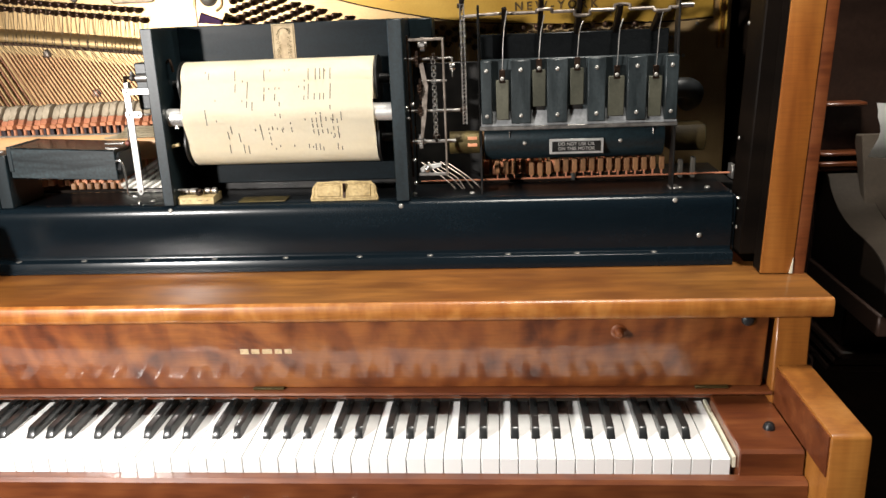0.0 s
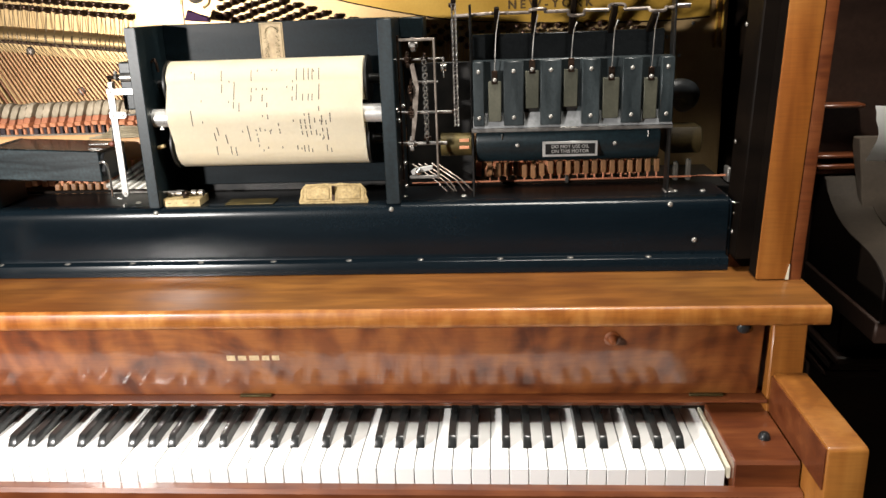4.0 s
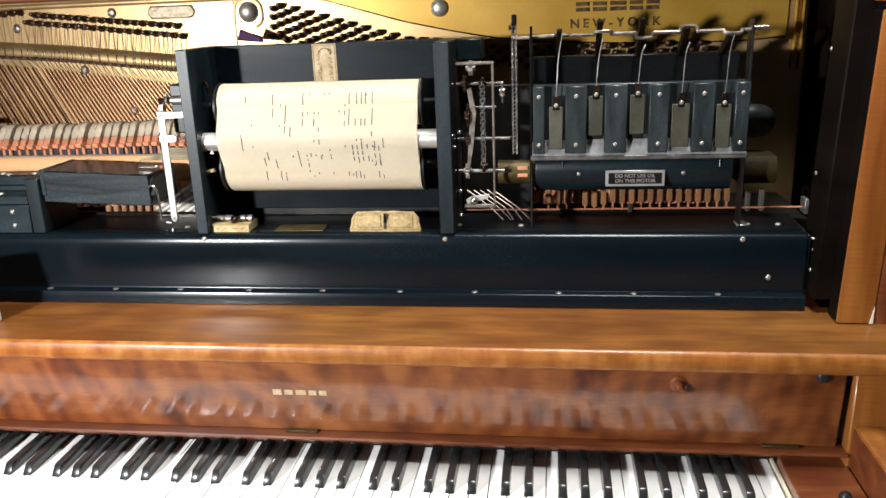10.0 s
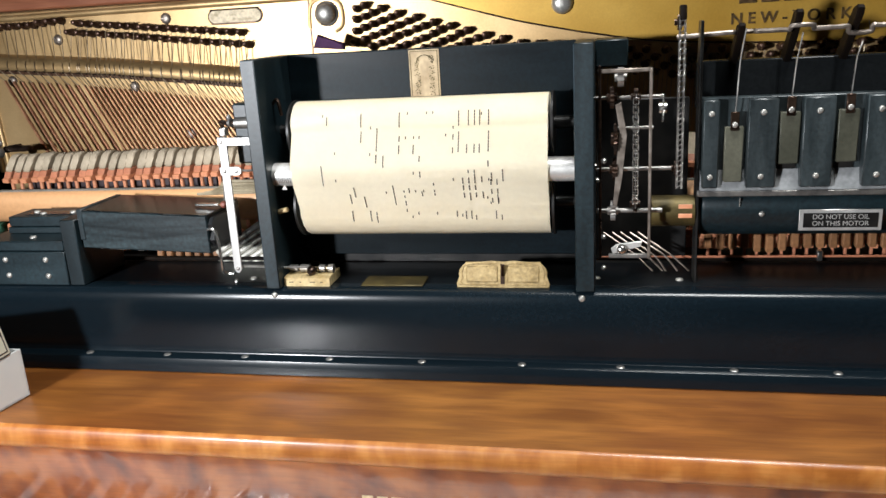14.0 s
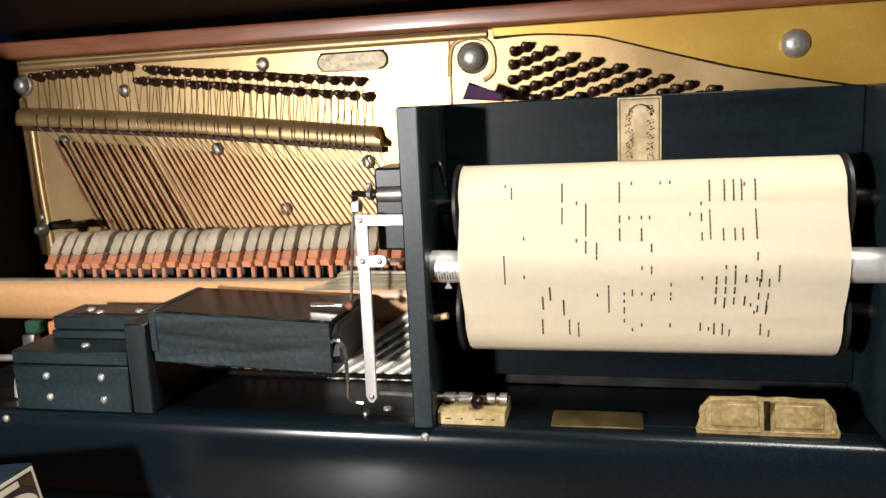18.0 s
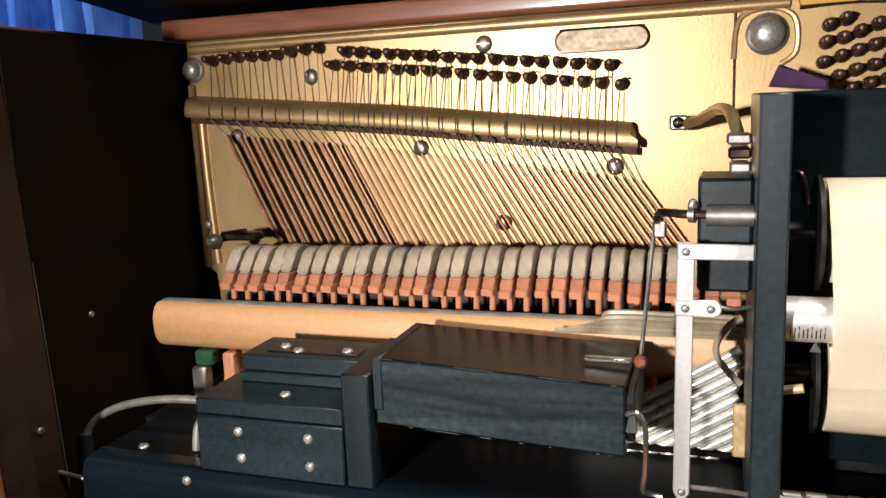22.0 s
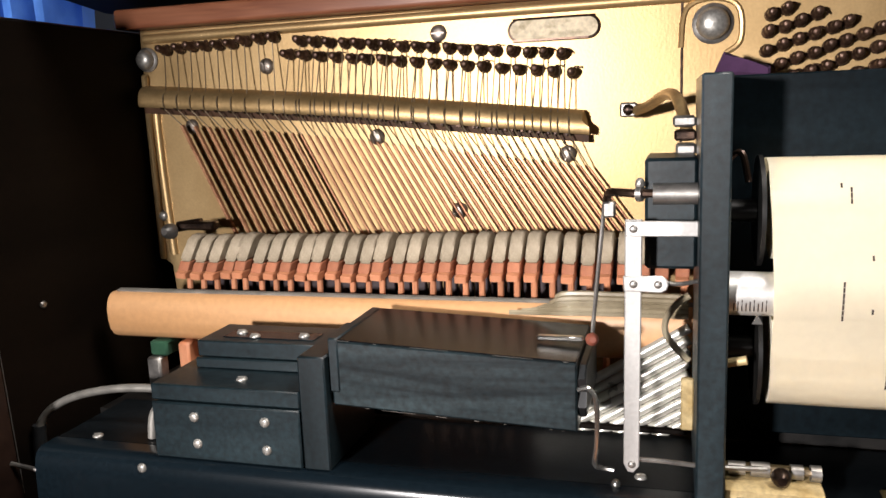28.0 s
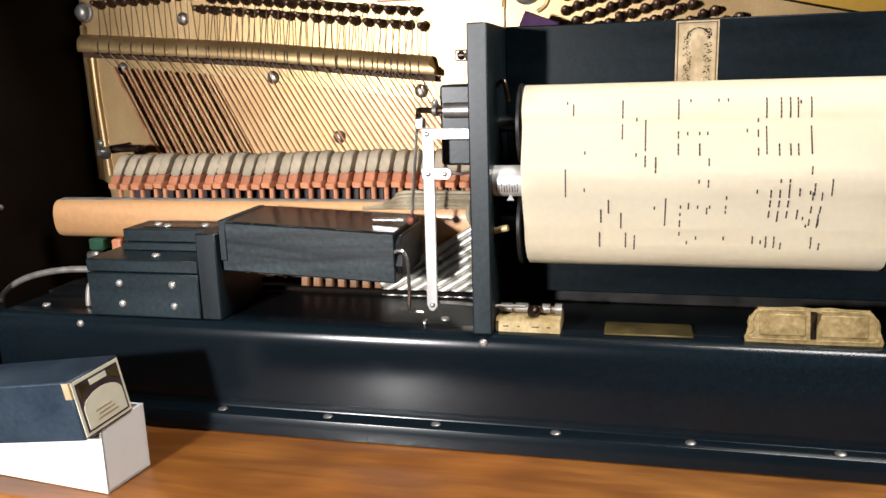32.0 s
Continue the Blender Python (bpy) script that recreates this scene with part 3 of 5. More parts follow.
for x0, x1 in ((-0.708, -0.664), (0.696, 0.739)):
    arm = part("arm", prism(fresh(), [(0.1115, 0.60), (0.1115, 0.812), (-0.066, 0.812), (-0.070, 0.8105), (-0.072, 0.807), (-0.072, 0.6)], x0, x1, "x", 0.0025, 2), POST_WOOD, case, "flat-topped walnut arm")
    inner = (x1, x1 + 0.0018) if x0 < 0 else (x0 - 0.0018, x0)
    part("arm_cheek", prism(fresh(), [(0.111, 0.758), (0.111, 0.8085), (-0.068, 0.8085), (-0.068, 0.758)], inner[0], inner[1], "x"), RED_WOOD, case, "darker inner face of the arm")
for x0, x1 in ((-0.6637, -0.618), (0.6175, 0.694)):
    part("key_block", prism(fresh(), [(0.134, 0.7), (0.134, 0.757), (-0.007, 0.757), (-0.011, 0.753), (-0.011, 0.7)], x0, x1, "x", 0.0015, 1), RED_WOOD, case, "dark red walnut key block")
part("stop_button", dome(fresh(), (0.668, 0.043, 0.757), 0.0075, 0.009, (0, 0, 1), 18, False), RUBBER, case, "small dark rubber stop")
part("key_end_strip", prism(fresh(), [(0.0, 0.728), (0.0, 0.7425), (0.149, 0.7425), (0.149, 0.728)], 0.6128, 0.6165, "x"), CREAM, case, "pale felt strip")

# fallboard leaning back, with its hinge ledge
fb = [(0.1243, 0.7805), (0.1253, 0.776), (0.138, 0.776), (0.132, 0.8835), (0.113, 0.8835)]
part("fallboard", prism(fresh(), fb, -0.655, 0.682, "x", 0.0025, 2), BURL, case, "figured burl walnut fallboard")
part("fallboard_ledge", prism(fresh(), [(0.106, 0.7725), (0.107, 0.7752), (0.15, 0.7752), (0.15, 0.7705), (0.108, 0.7705)], -0.655, 0.69, "x"), RED_WOOD, case, "reddish hinge ledge")
part("nameboard_strip", block(fresh(), -0.655, 0.69, 0.134, 0.1495, 0.752, 0.7703, 0.0015), RED_WOOD, case)
for x in (0.006, 0.615, -0.6):
    part("hinge", block(fresh(), x - 0.022, x + 0.022, 0.117, 0.1232, 0.7755, 0.7785, 0.0006), BRASS_DARK, case, "small tarnished hinge")
knob = part("fallboard_knob", dome(fresh(), (0.489, 0.1134, 0.861), 0.0068, 0.012, (0, -1, -0.08), 18, False), RED_WOOD, case, "small turned wooden knob")
part("knob_rose", dome(fresh(), (0.489, 0.1151, 0.8605), 0.0105, 0.003, (0, -1, -0.08), 20, False), BURL, case)
part("rubber_stop", dome(fresh(), (0.655, 0.1141, 0.876), 0.009, 0.006, (0, -1, -0.08), 14, False), RUBBER, case, "black rubber stop")
# gilt mark on the fallboard, as plain bars
x = -0.029
for w, tall in ((0.013, 0.0105), (0.0125, 0.0095), (0.015, 0.0095), (0.011, 0.0095), (0.011, 0.0095)):
    bm = fresh()
    for a, b, c, d in ((0.05, 0.95, 0.12, 0.88),):
        block(bm, x + a * w, x + b * w, -0.0003, 0.0003, (c - 0.5) * tall, (d - 0.5) * tall, 0)
    for v in bm.verts:
        v.co = Matrix.Translation((0, 0.1182, 0.834)) @ Matrix.Rotation(radians(5), 4, "X") @ v.co
    part("gilt_mark", bm, GILT, case, "gilt maker's mark as plain bars", 0)
    x += w + 0.0028

# ---- keyboard ----
keys = thing("keyboard", (0, 0.07, 0.68), "full row of ivory and ebony piano keys", "keyboard")
part("key_slip", prism(fresh(), [(-0.006, 0.66), (-0.006, 0.719), (-0.009, 0.7235), (-0.022, 0.7235), (-0.026, 0.719), (-0.026, 0.66)], -0.6635, 0.6955, "x", 0.001), RED_WOOD, keys, "reddish walnut key slip")
part("key_bed", block(fresh(), -0.66, 0.69, -0.024, 0.16, 0.62, 0.659, 0.002), RED_WOOD, keys)
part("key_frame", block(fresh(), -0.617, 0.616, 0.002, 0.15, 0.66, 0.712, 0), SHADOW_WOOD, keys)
for x in (0.055, 0.145, 0.005):
    part("control_lever", hose(fresh(), [(x, -0.02, 0.682), (x, -0.045, 0.684), (x + 0.003, -0.052, 0.69)], 0.0035), NICKEL, keys, "small nickel control lever")
W = 0.0235
white = mesh_of("white_key", prism(fresh(), [(0.15, 0.7125), (0.15, 0.74), (0.0015, 0.74), (0.0, 0.7388), (0.0, 0.7125)], -W / 2 + 0.0006, W / 2 - 0.0006, "x", 0.0006), IVORY)
bm = fresh()
prism(bm, [(0.149, 0.7395), (0.149, 0.7545), (0.057, 0.7535), (0.0535, 0.752), (0.0455, 0.7408), (0.0455, 0.7395)], -0.0057, 0.0057, "x", 0.0009, 2)
for v in bm.verts:
    if v.co.z > 0.746:
        v.co.x *= 0.86
black = mesh_of("black_key", bm, EBONY_KEY)
for i in range(52):
    piece("white_key", white, (-0.611 + (i + 0.5) * W, 0, random.uniform(-0.0004, 0.0003)), keys, (0, 0, random.uniform(-0.06, 0.06)))
for i in range(51):
    if "ABCDEFG"[i % 7] in "ACDFG":
        aside = {"C": -0.1, "D": 0.1, "F": -0.15, "G": 0.0, "A": 0.15}["ABCDEFG"[i % 7]] * W
        piece("black_key", black, (-0.611 + (i + 1) * W + aside, 0, random.uniform(-0.0005, 0.0003)), keys)

# ---- iron plate with strings ----
plate = thing("iron_plate", (0.0, 0.52, 0.92), "gold-painted cast iron piano plate with strings", "piano plate")
PY = 0.503
part("plate_body", prism(fresh(), [(-0.7, 1.343), (-0.7, 1.11), (-0.685, 1.105), (-0.675, 0.93), (0.715, 0.93), (0.715, 1.343)], PY, PY + 0.03, "y", 0.002), GOLD, plate, "gold bronze plate")
# raised upper field, bounded by a falling curve
curve = [(-0.128, 1.333), (-0.084, 1.3345), (-0.027, 1.329), (0.0, 1.322), (0.054, 1.306), (0.107, 1.291), (0.179, 1.275), (0.25, 1.262), (0.32, 1.2545), (0.45, 1.248), (0.6, 1.246), (0.685, 1.25)]
part("raised_field", prism(fresh(), curve + [(0.685, 1.343), (-0.13, 1.343)], PY - 0.004, PY - 0.0002, "y", 0.0012), GOLD_DEEP, plate, "raised deep-gold field")
bm = fresh()
hose(bm, [(x, PY - 0.0035, z - 0.001) for x, z in curve], 0.0011, 6)
part("field_edge", bm, BLUED, plate, "dark edge line")
part("plate_joint", block(fresh(), -0.1762, -0.1743, PY - 0.0016, PY + 0.001, 1.16, 1.3425, 0.0002), BLUED, plate, "dark joint line")
part("top_moulding", hose(fresh(), [(-0.693, PY, 1.334), (-0.4, PY, 1.336), (-0.135, PY, 1.337)], 0.0048, 10), GOLD, plate)
part("side_moulding", hose(fresh(), [(-0.688, PY, 1.27), (-0.687, PY, 1.2), (-0.683, PY, 1.115)], 0.0046, 10), GOLD, plate)
part("side_flange", block(fresh(), -0.699, -0.692, PY - 0.006, PY - 0.0002, 1.11, 1.3, 0.002), GOLD, plate)
part("treble_flange", block(fresh(), 0.694, 0.697, PY - 0.009, PY - 0.0002, 1.2, 1.343, 0.002), GOLD_DEEP, plate)
part("treble_flange", block(fresh(), 0.704, 0.7065, PY - 0.009, PY - 0.0002, 1.2, 1.343, 0.002), GOLD_DEEP, plate)

# round-headed bolts
for x, z, r in ((-0.151, 1.314, 0.0132), (0.161, 1.309, 0.0135), (-0.692, 1.314, 0.0098), (-0.689, 1.156, 0.005)):
    b = part("plate_bolt", dome(fresh(), (x, PY - 0.004, z), r, r * 0.75, (0, -1, 0), 24, False), SCREW_STEEL, plate, "domed steel bolt")
    part("bolt_washer", dome(fresh(), (x, PY - 0.0005, z), r * 1.25, 0.0045, (0, -1, 0), 24, False), DULL_STEEL, plate)
bm = fresh()
hose(bm, [(-0.176, PY, 1.296), (-0.172, PY, 1.327), (-0.15, PY, 1.3345), (-0.131, PY, 1.326), (-0.129, PY, 1.3), (-0.14, PY, 1.29)], 0.0025, 8)
part("bolt_rim", bm, GOLD, plate)
big_screw = screw_mesh("plate_screw", 0.0078, 0.0045, OLD_STEEL, (0, -1, 0), 16)
for n, (x, z) in enumerate(((-0.386, 1.321), (-0.56, 1.301), (-0.45, 1.23), (-0.271, 1.21), (-0.372, 1.16), (-0.648, 1.246), (-0.53, 1.13), (0.52, 1.262))):
    piece("plate_screw", big_screw, (x, PY + 0.0005, z), plate, (0, (37 * n) % 180, 0))

# cartouche: a raised tablet with scalloped ends
pts = []
for cx, a0, a1 in ((-0.252, -90, 90), (-0.312, 90, 270)):
    pts += arc(cx, 1.3185, 0.0088, a0, a1, 8)
part("tablet", prism(fresh(), pts, PY - 0.0025, PY - 0.0002, "y", 0.0008), TABLET, plate, "worn paper tablet in raised frame")
bm = fresh()
hose(bm, [(x, PY - 0.001, z) for x, z in pts + pts[:1]], 0.0016, 6)
part("tablet_frame", bm, BLUED, plate, "dark scalloped frame")

# cast lettering on the raised field
x = 0.372
for w in (0.02, 0.02, 0.024, 0.019, 0.019):
    bm = fresh()
    for a, b, c, d in ((0, 1, 0, 0.42), (0, 1, 0.58, 1)):
        block(bm, x + a * w, x + b * w, PY - 0.006, PY - 0.004, 1.2955 + c * 0.014, 1.2955 + d * 0.014, 0.0004)
    part("cast_mark", bm, CAST_BROWN, plate, "dark cast maker's mark as plain bars", 0)
    x += w + 0.0055
words("cast_lettering", "NEW-YORK", 0.0185, (0.431, PY - 0.0042, 1.2775), CAST_BROWN, plate, (90, 0, 0), 0.0012, "dark raised cast lettering", 1.58)

# tuning pins
bm = fresh()
prof = [(0.0036, 0.0), (0.0036, -0.0035), (0.0047, -0.0042), (0.0047, -0.0052), (0.0041, -0.0057), (0.0047, -0.0063), (0.0047, -0.0073), (0.0041, -0.0078), (0.0046, -0.0084), (0.0045, -0.0094), (0.0036, -0.0102), (0.0035, -0.016), (0.0029, -0.0188), (0.0018, -0.0196)]
rings = [[bm.verts.new((r * math.cos(2 * math.pi * k / 10), d, r * math.sin(2 * math.pi * k / 10) - d * 0.12)) for k in range(10)] for r, d in prof]
for one, two in zip(rings, rings[1:]):
    for k in range(10):
        bm.faces.new((one[k], one[(k + 1) % 10], two[(k + 1) % 10], two[k]))
bm.faces.new(rings[-1])
hose(bm, [(0.003, -0.0088, 0.0043), (0.0052, -0.0095, 0.0038), (0.0066, -0.0105, 0.0024)], 0.0007, 5)
pin = mesh_of("tuning_pin", bm, PIN_RUST, 60)
pins = []
for k in range(9):
    pins.append((-0.666 + k * 0.0148, 1.3205 + 0.0006 * k + 0.0008 * math.sin(k)))
for k in range(18):
    pins.append((-0.519 + k * 0.01435, 1.3205 - k * 0.00148))
    pins.append((-0.5315 + k * 0.01565, 1.3095 - k * 0.0018))
bass_pins = list(pins)
# treble pins: slanting rows, each a half step below and beside the last
for row in range(8):
    for k in range(-5, 30):
        x0 = -0.095 + 0.0225 * k
        x = x0 + 0.0105 * row
        z = 1.321 - 0.295 * (min(x0, 0.1) + 0.095) - 0.1 * (min(max(x0, 0.1), 0.3) - 0.1) - 0.0105 * row
        if -0.113 < x < 0.6 and z > 1.205 and (x < 0.15 or row < 4):
            pins.append((x + random.uniform(-0.0006, 0.0006), z + random.uniform(-0.0008, 0.0008)))
for x, z in pins:
    piece("tuning_pin", pin, (x, PY + 0.001, z), plate, (random.uniform(-3, 3), random.uniform(-25, 25), random.uniform(-4, 4)), (1.1, 1.05, 1.1))

# pressure bar over the bass strings, and the strings
prof = [(-0.0225, -0.0105), (-0.0235, -0.0085), (-0.0235, -0.004), (-0.0225, 0.001), (-0.02, 0.0055), (-0.0155, 0.009), (-0.006, 0.0105), (0, 0.0105), (0, -0.0105)]
bm = fresh()
ends = []
for x, z in ((-0.6915, 1.2779), (-0.47, 1.2605), (-0.256, 1.2375)):
    ends.append([bm.verts.new((x + (0.006 if x > -0.3 and b < 0 else 0), PY + a, z + b)) for a, b in prof])
for one, two in zip(ends, ends[1:]):
    for k in range(len(prof)):
        bm.faces.new((one[k], one[(k + 1) % len(prof)], two[(k + 1) % len(prof)], two[k]))
bm.faces.new(ends[0]), bm.faces.new(ends[-1][::-1])
part("pressure_bar", bm, GOLD_BAR, plate, "rounded bronze pressure bar", 50)
# dark strip stands in for the shade just below the bar
bm = fresh()
ends = [[bm.verts.new((x, PY + a, z + b)) for a, b in ((-0.0135, -0.0107), (-0.0135, -0.0168), (0.0, -0.0175), (0.0, -0.0107))] for x, z in ((-0.6915, 1.2779), (-0.47, 1.2605), (-0.2515, 1.2371))]
for one, two in zip(ends, ends[1:]):
    for k in range(4):
        bm.faces.new((one[k], one[(k + 1) % 4], two[(k + 1) % 4], two[k]))
bm.faces.new(ends[0]), bm.faces.new(ends[-1][::-1])
part("bearing_strip", bm, BAR_SHADE, plate, "dark brown strip for the shade under the bar", 0)
bar_z = lambda x: 1.2785 - 0.0785 * (x + 0.6995) if x < -0.47 else 1.2605 - 0.1075 * (x + 0.47)
bass_pins.sort()
N = len(bass_pins)
for k, (px, pz) in enumerate(bass_pins):
    f = k / (N - 1)
    even = px + 0.003 if k < 9 else -0.5349 + 0.00761 * (k - 9)
    xb = even if k < 9 else px - 0.0022
    zb = bar_z(xb)
    bm = fresh()
    hose(bm, [(px, PY - 0.009, pz - 0.002), (xb, PY - 0.0165, zb + 0.0095), (xb + 0.0004, PY - 0.0236, zb + 0.001), (xb + 0.0006, PY - 0.0244, zb - 0.007), (xb + 0.001, PY - 0.023, zb - 0.0115)], 0.0006, 5)
    slope = 0.46 + 0.26 * f
    z1 = zb - 0.028 - 0.012 * f
    x1 = even + 0.006 * (1 - f) + slope * (zb - 0.0105 - z1) * 0.8
    rod(bm, (xb + 0.001, PY - 0.023, zb - 0.0115), (x1, PY - 0.0135, z1), 0.0006, 5)
    part("plain_wire", bm, STEEL, plate, "", 60)
    r = 0.0026 - 0.0016 * f if k < 9 else 0.0016 - 0.0005 * f
    x2, z2 = x1 + slope * (z1 - 1.128), 1.128
    part("wound_string", rod(fresh(), (x1, PY - 0.0135, z1), (x2, PY - 0.0135, z2), r, 6), COPPER, plate)
    part("bridge_pin", rod(fresh(), (xb - 0.0014, PY - 0.0195, zb - 0.0115), (xb - 0.0014, PY - 0.026, zb - 0.0105), 0.0012, 6), BLUED, plate)
# thin treble strings under the fan of pins
bm = fresh()
for k in range(120):
    x = -0.1 + k * 0.0056
    rod(bm, (x, PY - 0.006, 1.26 - 0.02 * min(k / 60, 1)), (x - 0.02, PY - 0.009, 0.95), 0.0005, 4)
tagged(part("treble_wire", bm, STEEL, plate), kind="stuff")

# damper felts showing dark at the foot of the strings
bm = fresh()
for k in range(30):
    x = -0.625 + k * 0.0147
    block(bm, x - 0.006, x + 0.006, PY - 0.034, PY - 0.026, 1.06, 1.139 + 0.002 * math.sin(k * 2.1), 0.001)
tagged(part("damper", bm, PRINT_DARK, plate, "row of black dampers"), kind="stuff")

# ---- hammer action ----
action = thing("hammer_action", (0.0, 0.4, 0.95), "row of felt piano hammers over a maple rest rail", "piano action")
# side view of one hammer head, in y and z, tip towards the strings
felt_out = [(0.4052, 1.1262), (0.4075, 1.1272), (0.4105, 1.132), (0.413, 1.1385), (0.4172, 1.1442), (0.4245, 1.1474), (0.434, 1.1475), (0.446, 1.144), (0.453, 1.137), (0.45, 1.131), (0.43, 1.1278)]
wood_out = [(0.397, 1.1118), (0.3962, 1.117), (0.4, 1.1185), (0.42, 1.1185), (0.42, 1.1125), (0.404, 1.1115)]
core_out = [(0.4005, 1.1187), (0.4048, 1.1258), (0.4298, 1.1276), (0.432, 1.12), (0.42, 1.1187)]
felt_me = mesh_of("felt", prism(fresh(), felt_out, -0.0053, 0.0053, "x", 0.0012), FELT)
wood_me = mesh_of("moulding", prism(fresh(), wood_out, -0.005, 0.005, "x", 0.0008), HAMMER_WOOD)
# core is darker hammer wood: the shade under the felt is in its colour
core_me = mesh_of("core", prism(fresh(), core_out, -0.0051, 0.0051, "x", 0.0006), HAMMER_CORE)
shank_me = mesh_of("shank", rod(fresh(), (0.0018, 0.409, 1.112), (0.0018, 0.415, 1.03), 0.0027, 8), HAMMER_WOOD)
butt_me = mesh_of("butt", prism(fresh(), [(0.398, 1.014), (0.398, 1.027), (0.404, 1.034), (0.424, 1.034), (0.428, 1.014)], -0.0046, 0.0046, "x", 0.001), HAMMER_WOOD)
x = -0.611
n = 0
while x < 0.575:
    lift = 0.0042 + random.uniform(-0.0012, 0.0012)
    tilt = max(0.5, 4.5 - 9.0 * (x + 0.61)) + random.uniform(-0.25, 0.25)
    h = piece("hammer", felt_me, (x - 1.04 * math.sin(radians(tilt)), 0, lift), action, (random.uniform(-0.15, 0.15), tilt, random.uniform(-0.07, 0.07)))
    h["label"] = "felt head on reddish wood"
    for me in (wood_me, core_me, shank_me, butt_me):
        o = new(me.name.split(".")[0], me)
        o.parent = h
    n += 1
    x += 0.01454 if x < -0.15 else 0.0135
# half-round rest rail with felt on its back
rail = [(0.388, 1.1025), (0.3845, 1.1015), (0.381, 1.0985), (0.3785, 1.094), (0.377, 1.088), (0.377, 1.078), (0.379, 1.069), (0.383, 1.063), (0.389, 1.06), (0.394, 1.06), (0.394, 1.1025)]
part("rest_rail", prism(fresh(), rail, -0.673, 0.58, "x", 0.003, 2), RAIL_WOOD, action, "pale rounded maple rail")
part("rail_felt", block(fresh(), -0.668, 0.58, 0.3875, 0.3955, 1.1, 1.1042, 0.001), GREY_FELT, action, "grey felt strip")
part("rail_support", block(fresh(), -0.603, -0.592, 0.378, 0.396, 1.012, 1.0595, 0.002), HAMMER_WOOD, action)
part("felt_pad", block(fresh(), -0.632, -0.614, 0.378, 0.40, 1.046, 1.0597, 0.002), GREEN_FELT, action, "green felt pad")
part("action_bracket", block(fresh(), -0.634, -0.62, 0.374, 0.388, 1.012, 1.0455, 0.002), DULL_STEEL, action, "steel action bracket")
part("bracket_bolt", rod(fresh(), (-0.636, 0.445, 1.153), (-0.612, 0.448, 1.156), 0.005, 12), BLUED, action)
part("bracket_knob", dome(fresh(), (-0.637, 0.436, 1.15), 0.0075, 0.012, (-0.1, -0.95, 0.1), 14, False), DULL_STEEL, action, "round steel knob")
part("bracket_arm", block(fresh(), -0.632, -0.596, 0.44, 0.455, 1.15, 1.158, 0.002), BLUED, action)
# lower row of small reddish blocks and their wire
block_me = mesh_of("back_check", prism(fresh(), [(0.373, 1.025), (0.371, 1.03), (0.373, 1.045), (0.379, 1.046), (0.381, 1.026)], -0.0042, 0.0042, "x", 0.0012), CHECK_WOOD)
stem_me = mesh_of("check_stem", prism(fresh(), [(0.374, 1.0118), (0.374, 1.0252), (0.379, 1.0255), (0.379, 1.0118)], -0.0014, 0.0014, "x", 0.0005), HAMMER_CORE)
x = -0.56
while x < 0.64:
    if -0.375 < x < -0.265 or 0.32 < x < 0.59:
        drop = 0.0 if x > 0.415 else 0.02 if x < 0 else random.uniform(0.0, 0.006)
        check = piece("back_check", block_me, (x, 0, random.uniform(-0.001, 0.001) - drop), action)
        stem = new("check_stem", stem_me)
        stem.parent = check
    x += 0.0135
# added dark strips hide the check feet, so that only their tops show
part("front_fillet", block(fresh(), -0.56, -0.17, 0.362, 0.368, 1.0118, 1.0165, 0.001), DARK_WOOD, action, "added dark strip hiding the feet of the checks")
part("front_fillet", block(fresh(), 0.31, 0.59, 0.3645, 0.3685, 1.0118, 1.0165, 0.001), DARK_WOOD, action, "added dark strip hiding the feet of the checks")
part("check_rail", rod(fresh(), (0.21, 0.362, 1.0172), (0.69, 0.362, 1.0202), 0.0015, 8), HAMMER_CORE, action, "thin brown rail rod")
part("rail_end", block(fresh(), 0.688, 0.694, 0.35, 0.372, 1.012, 1.034, 0.001), DULL_STEEL, action)
part("rail_nut", dome(fresh(), (0.697, 0.362, 1.021), 0.006, 0.008, (1, 0, 0), 8, False), DULL_STEEL, action)
part("rail_clip", block(fresh(), 0.446, 0.452, 0.357, 0.366, 1.014, 1.026, 0.001), NICKEL, action)
part("action_floor", block(fresh(), -0.66, 0.69, 0.34, 0.5, 0.99, 1.0095, 0), BLACK_IRON, action)

# ---- black player tray ----
tray = thing("player_tray", (0.0, 0.28, 0.9125), "glossy black lacquered tray carrying the player mechanism", "player tray")
face = [(0.2325, 0.9128), (0.2325, 0.9298), (0.2333, 0.9308), (0.2483, 0.9312)]
y, z = 0.249, 0.9325
while z < 0.9985:
    face.append((y, z))
    y += 0.0055 * math.tan(radians(-1.5 + 4.5 * (z - 0.9325) / 0.066))
    z += 0.0055
face += [(y + 0.0012, 1.0045), (y + 0.0038, 1.009), (y + 0.0083, 1.0112), (0.264, 1.0115), (0.275, 1.0115), (0.275, 0.9128)]
part("tray_front", prism(fresh(), face, -0.648, 0.664, "x"), LACQUER, tray, "glossy black front", 50)
part("tray_top", block(fresh(), -0.648, 0.667, 0.2755, 0.36, 1.0, 1.0113, 0.001), TRAY_BLACK, tray)
part("tray_end", block(fresh(), 0.6645, 0.67, 0.2525, 0.36, 0.915, 1.01, 0.001), LACQUER, tray)
for x in (-0.404, -0.3, -0.2, -0.096, 0.013, 0.125, 0.23, 0.345, 0.445, 0.555):
    piece("screw", LIP_SCREW, (x, 0.2415, 0.931), tray, (0, 0, (x * 900) % 90))
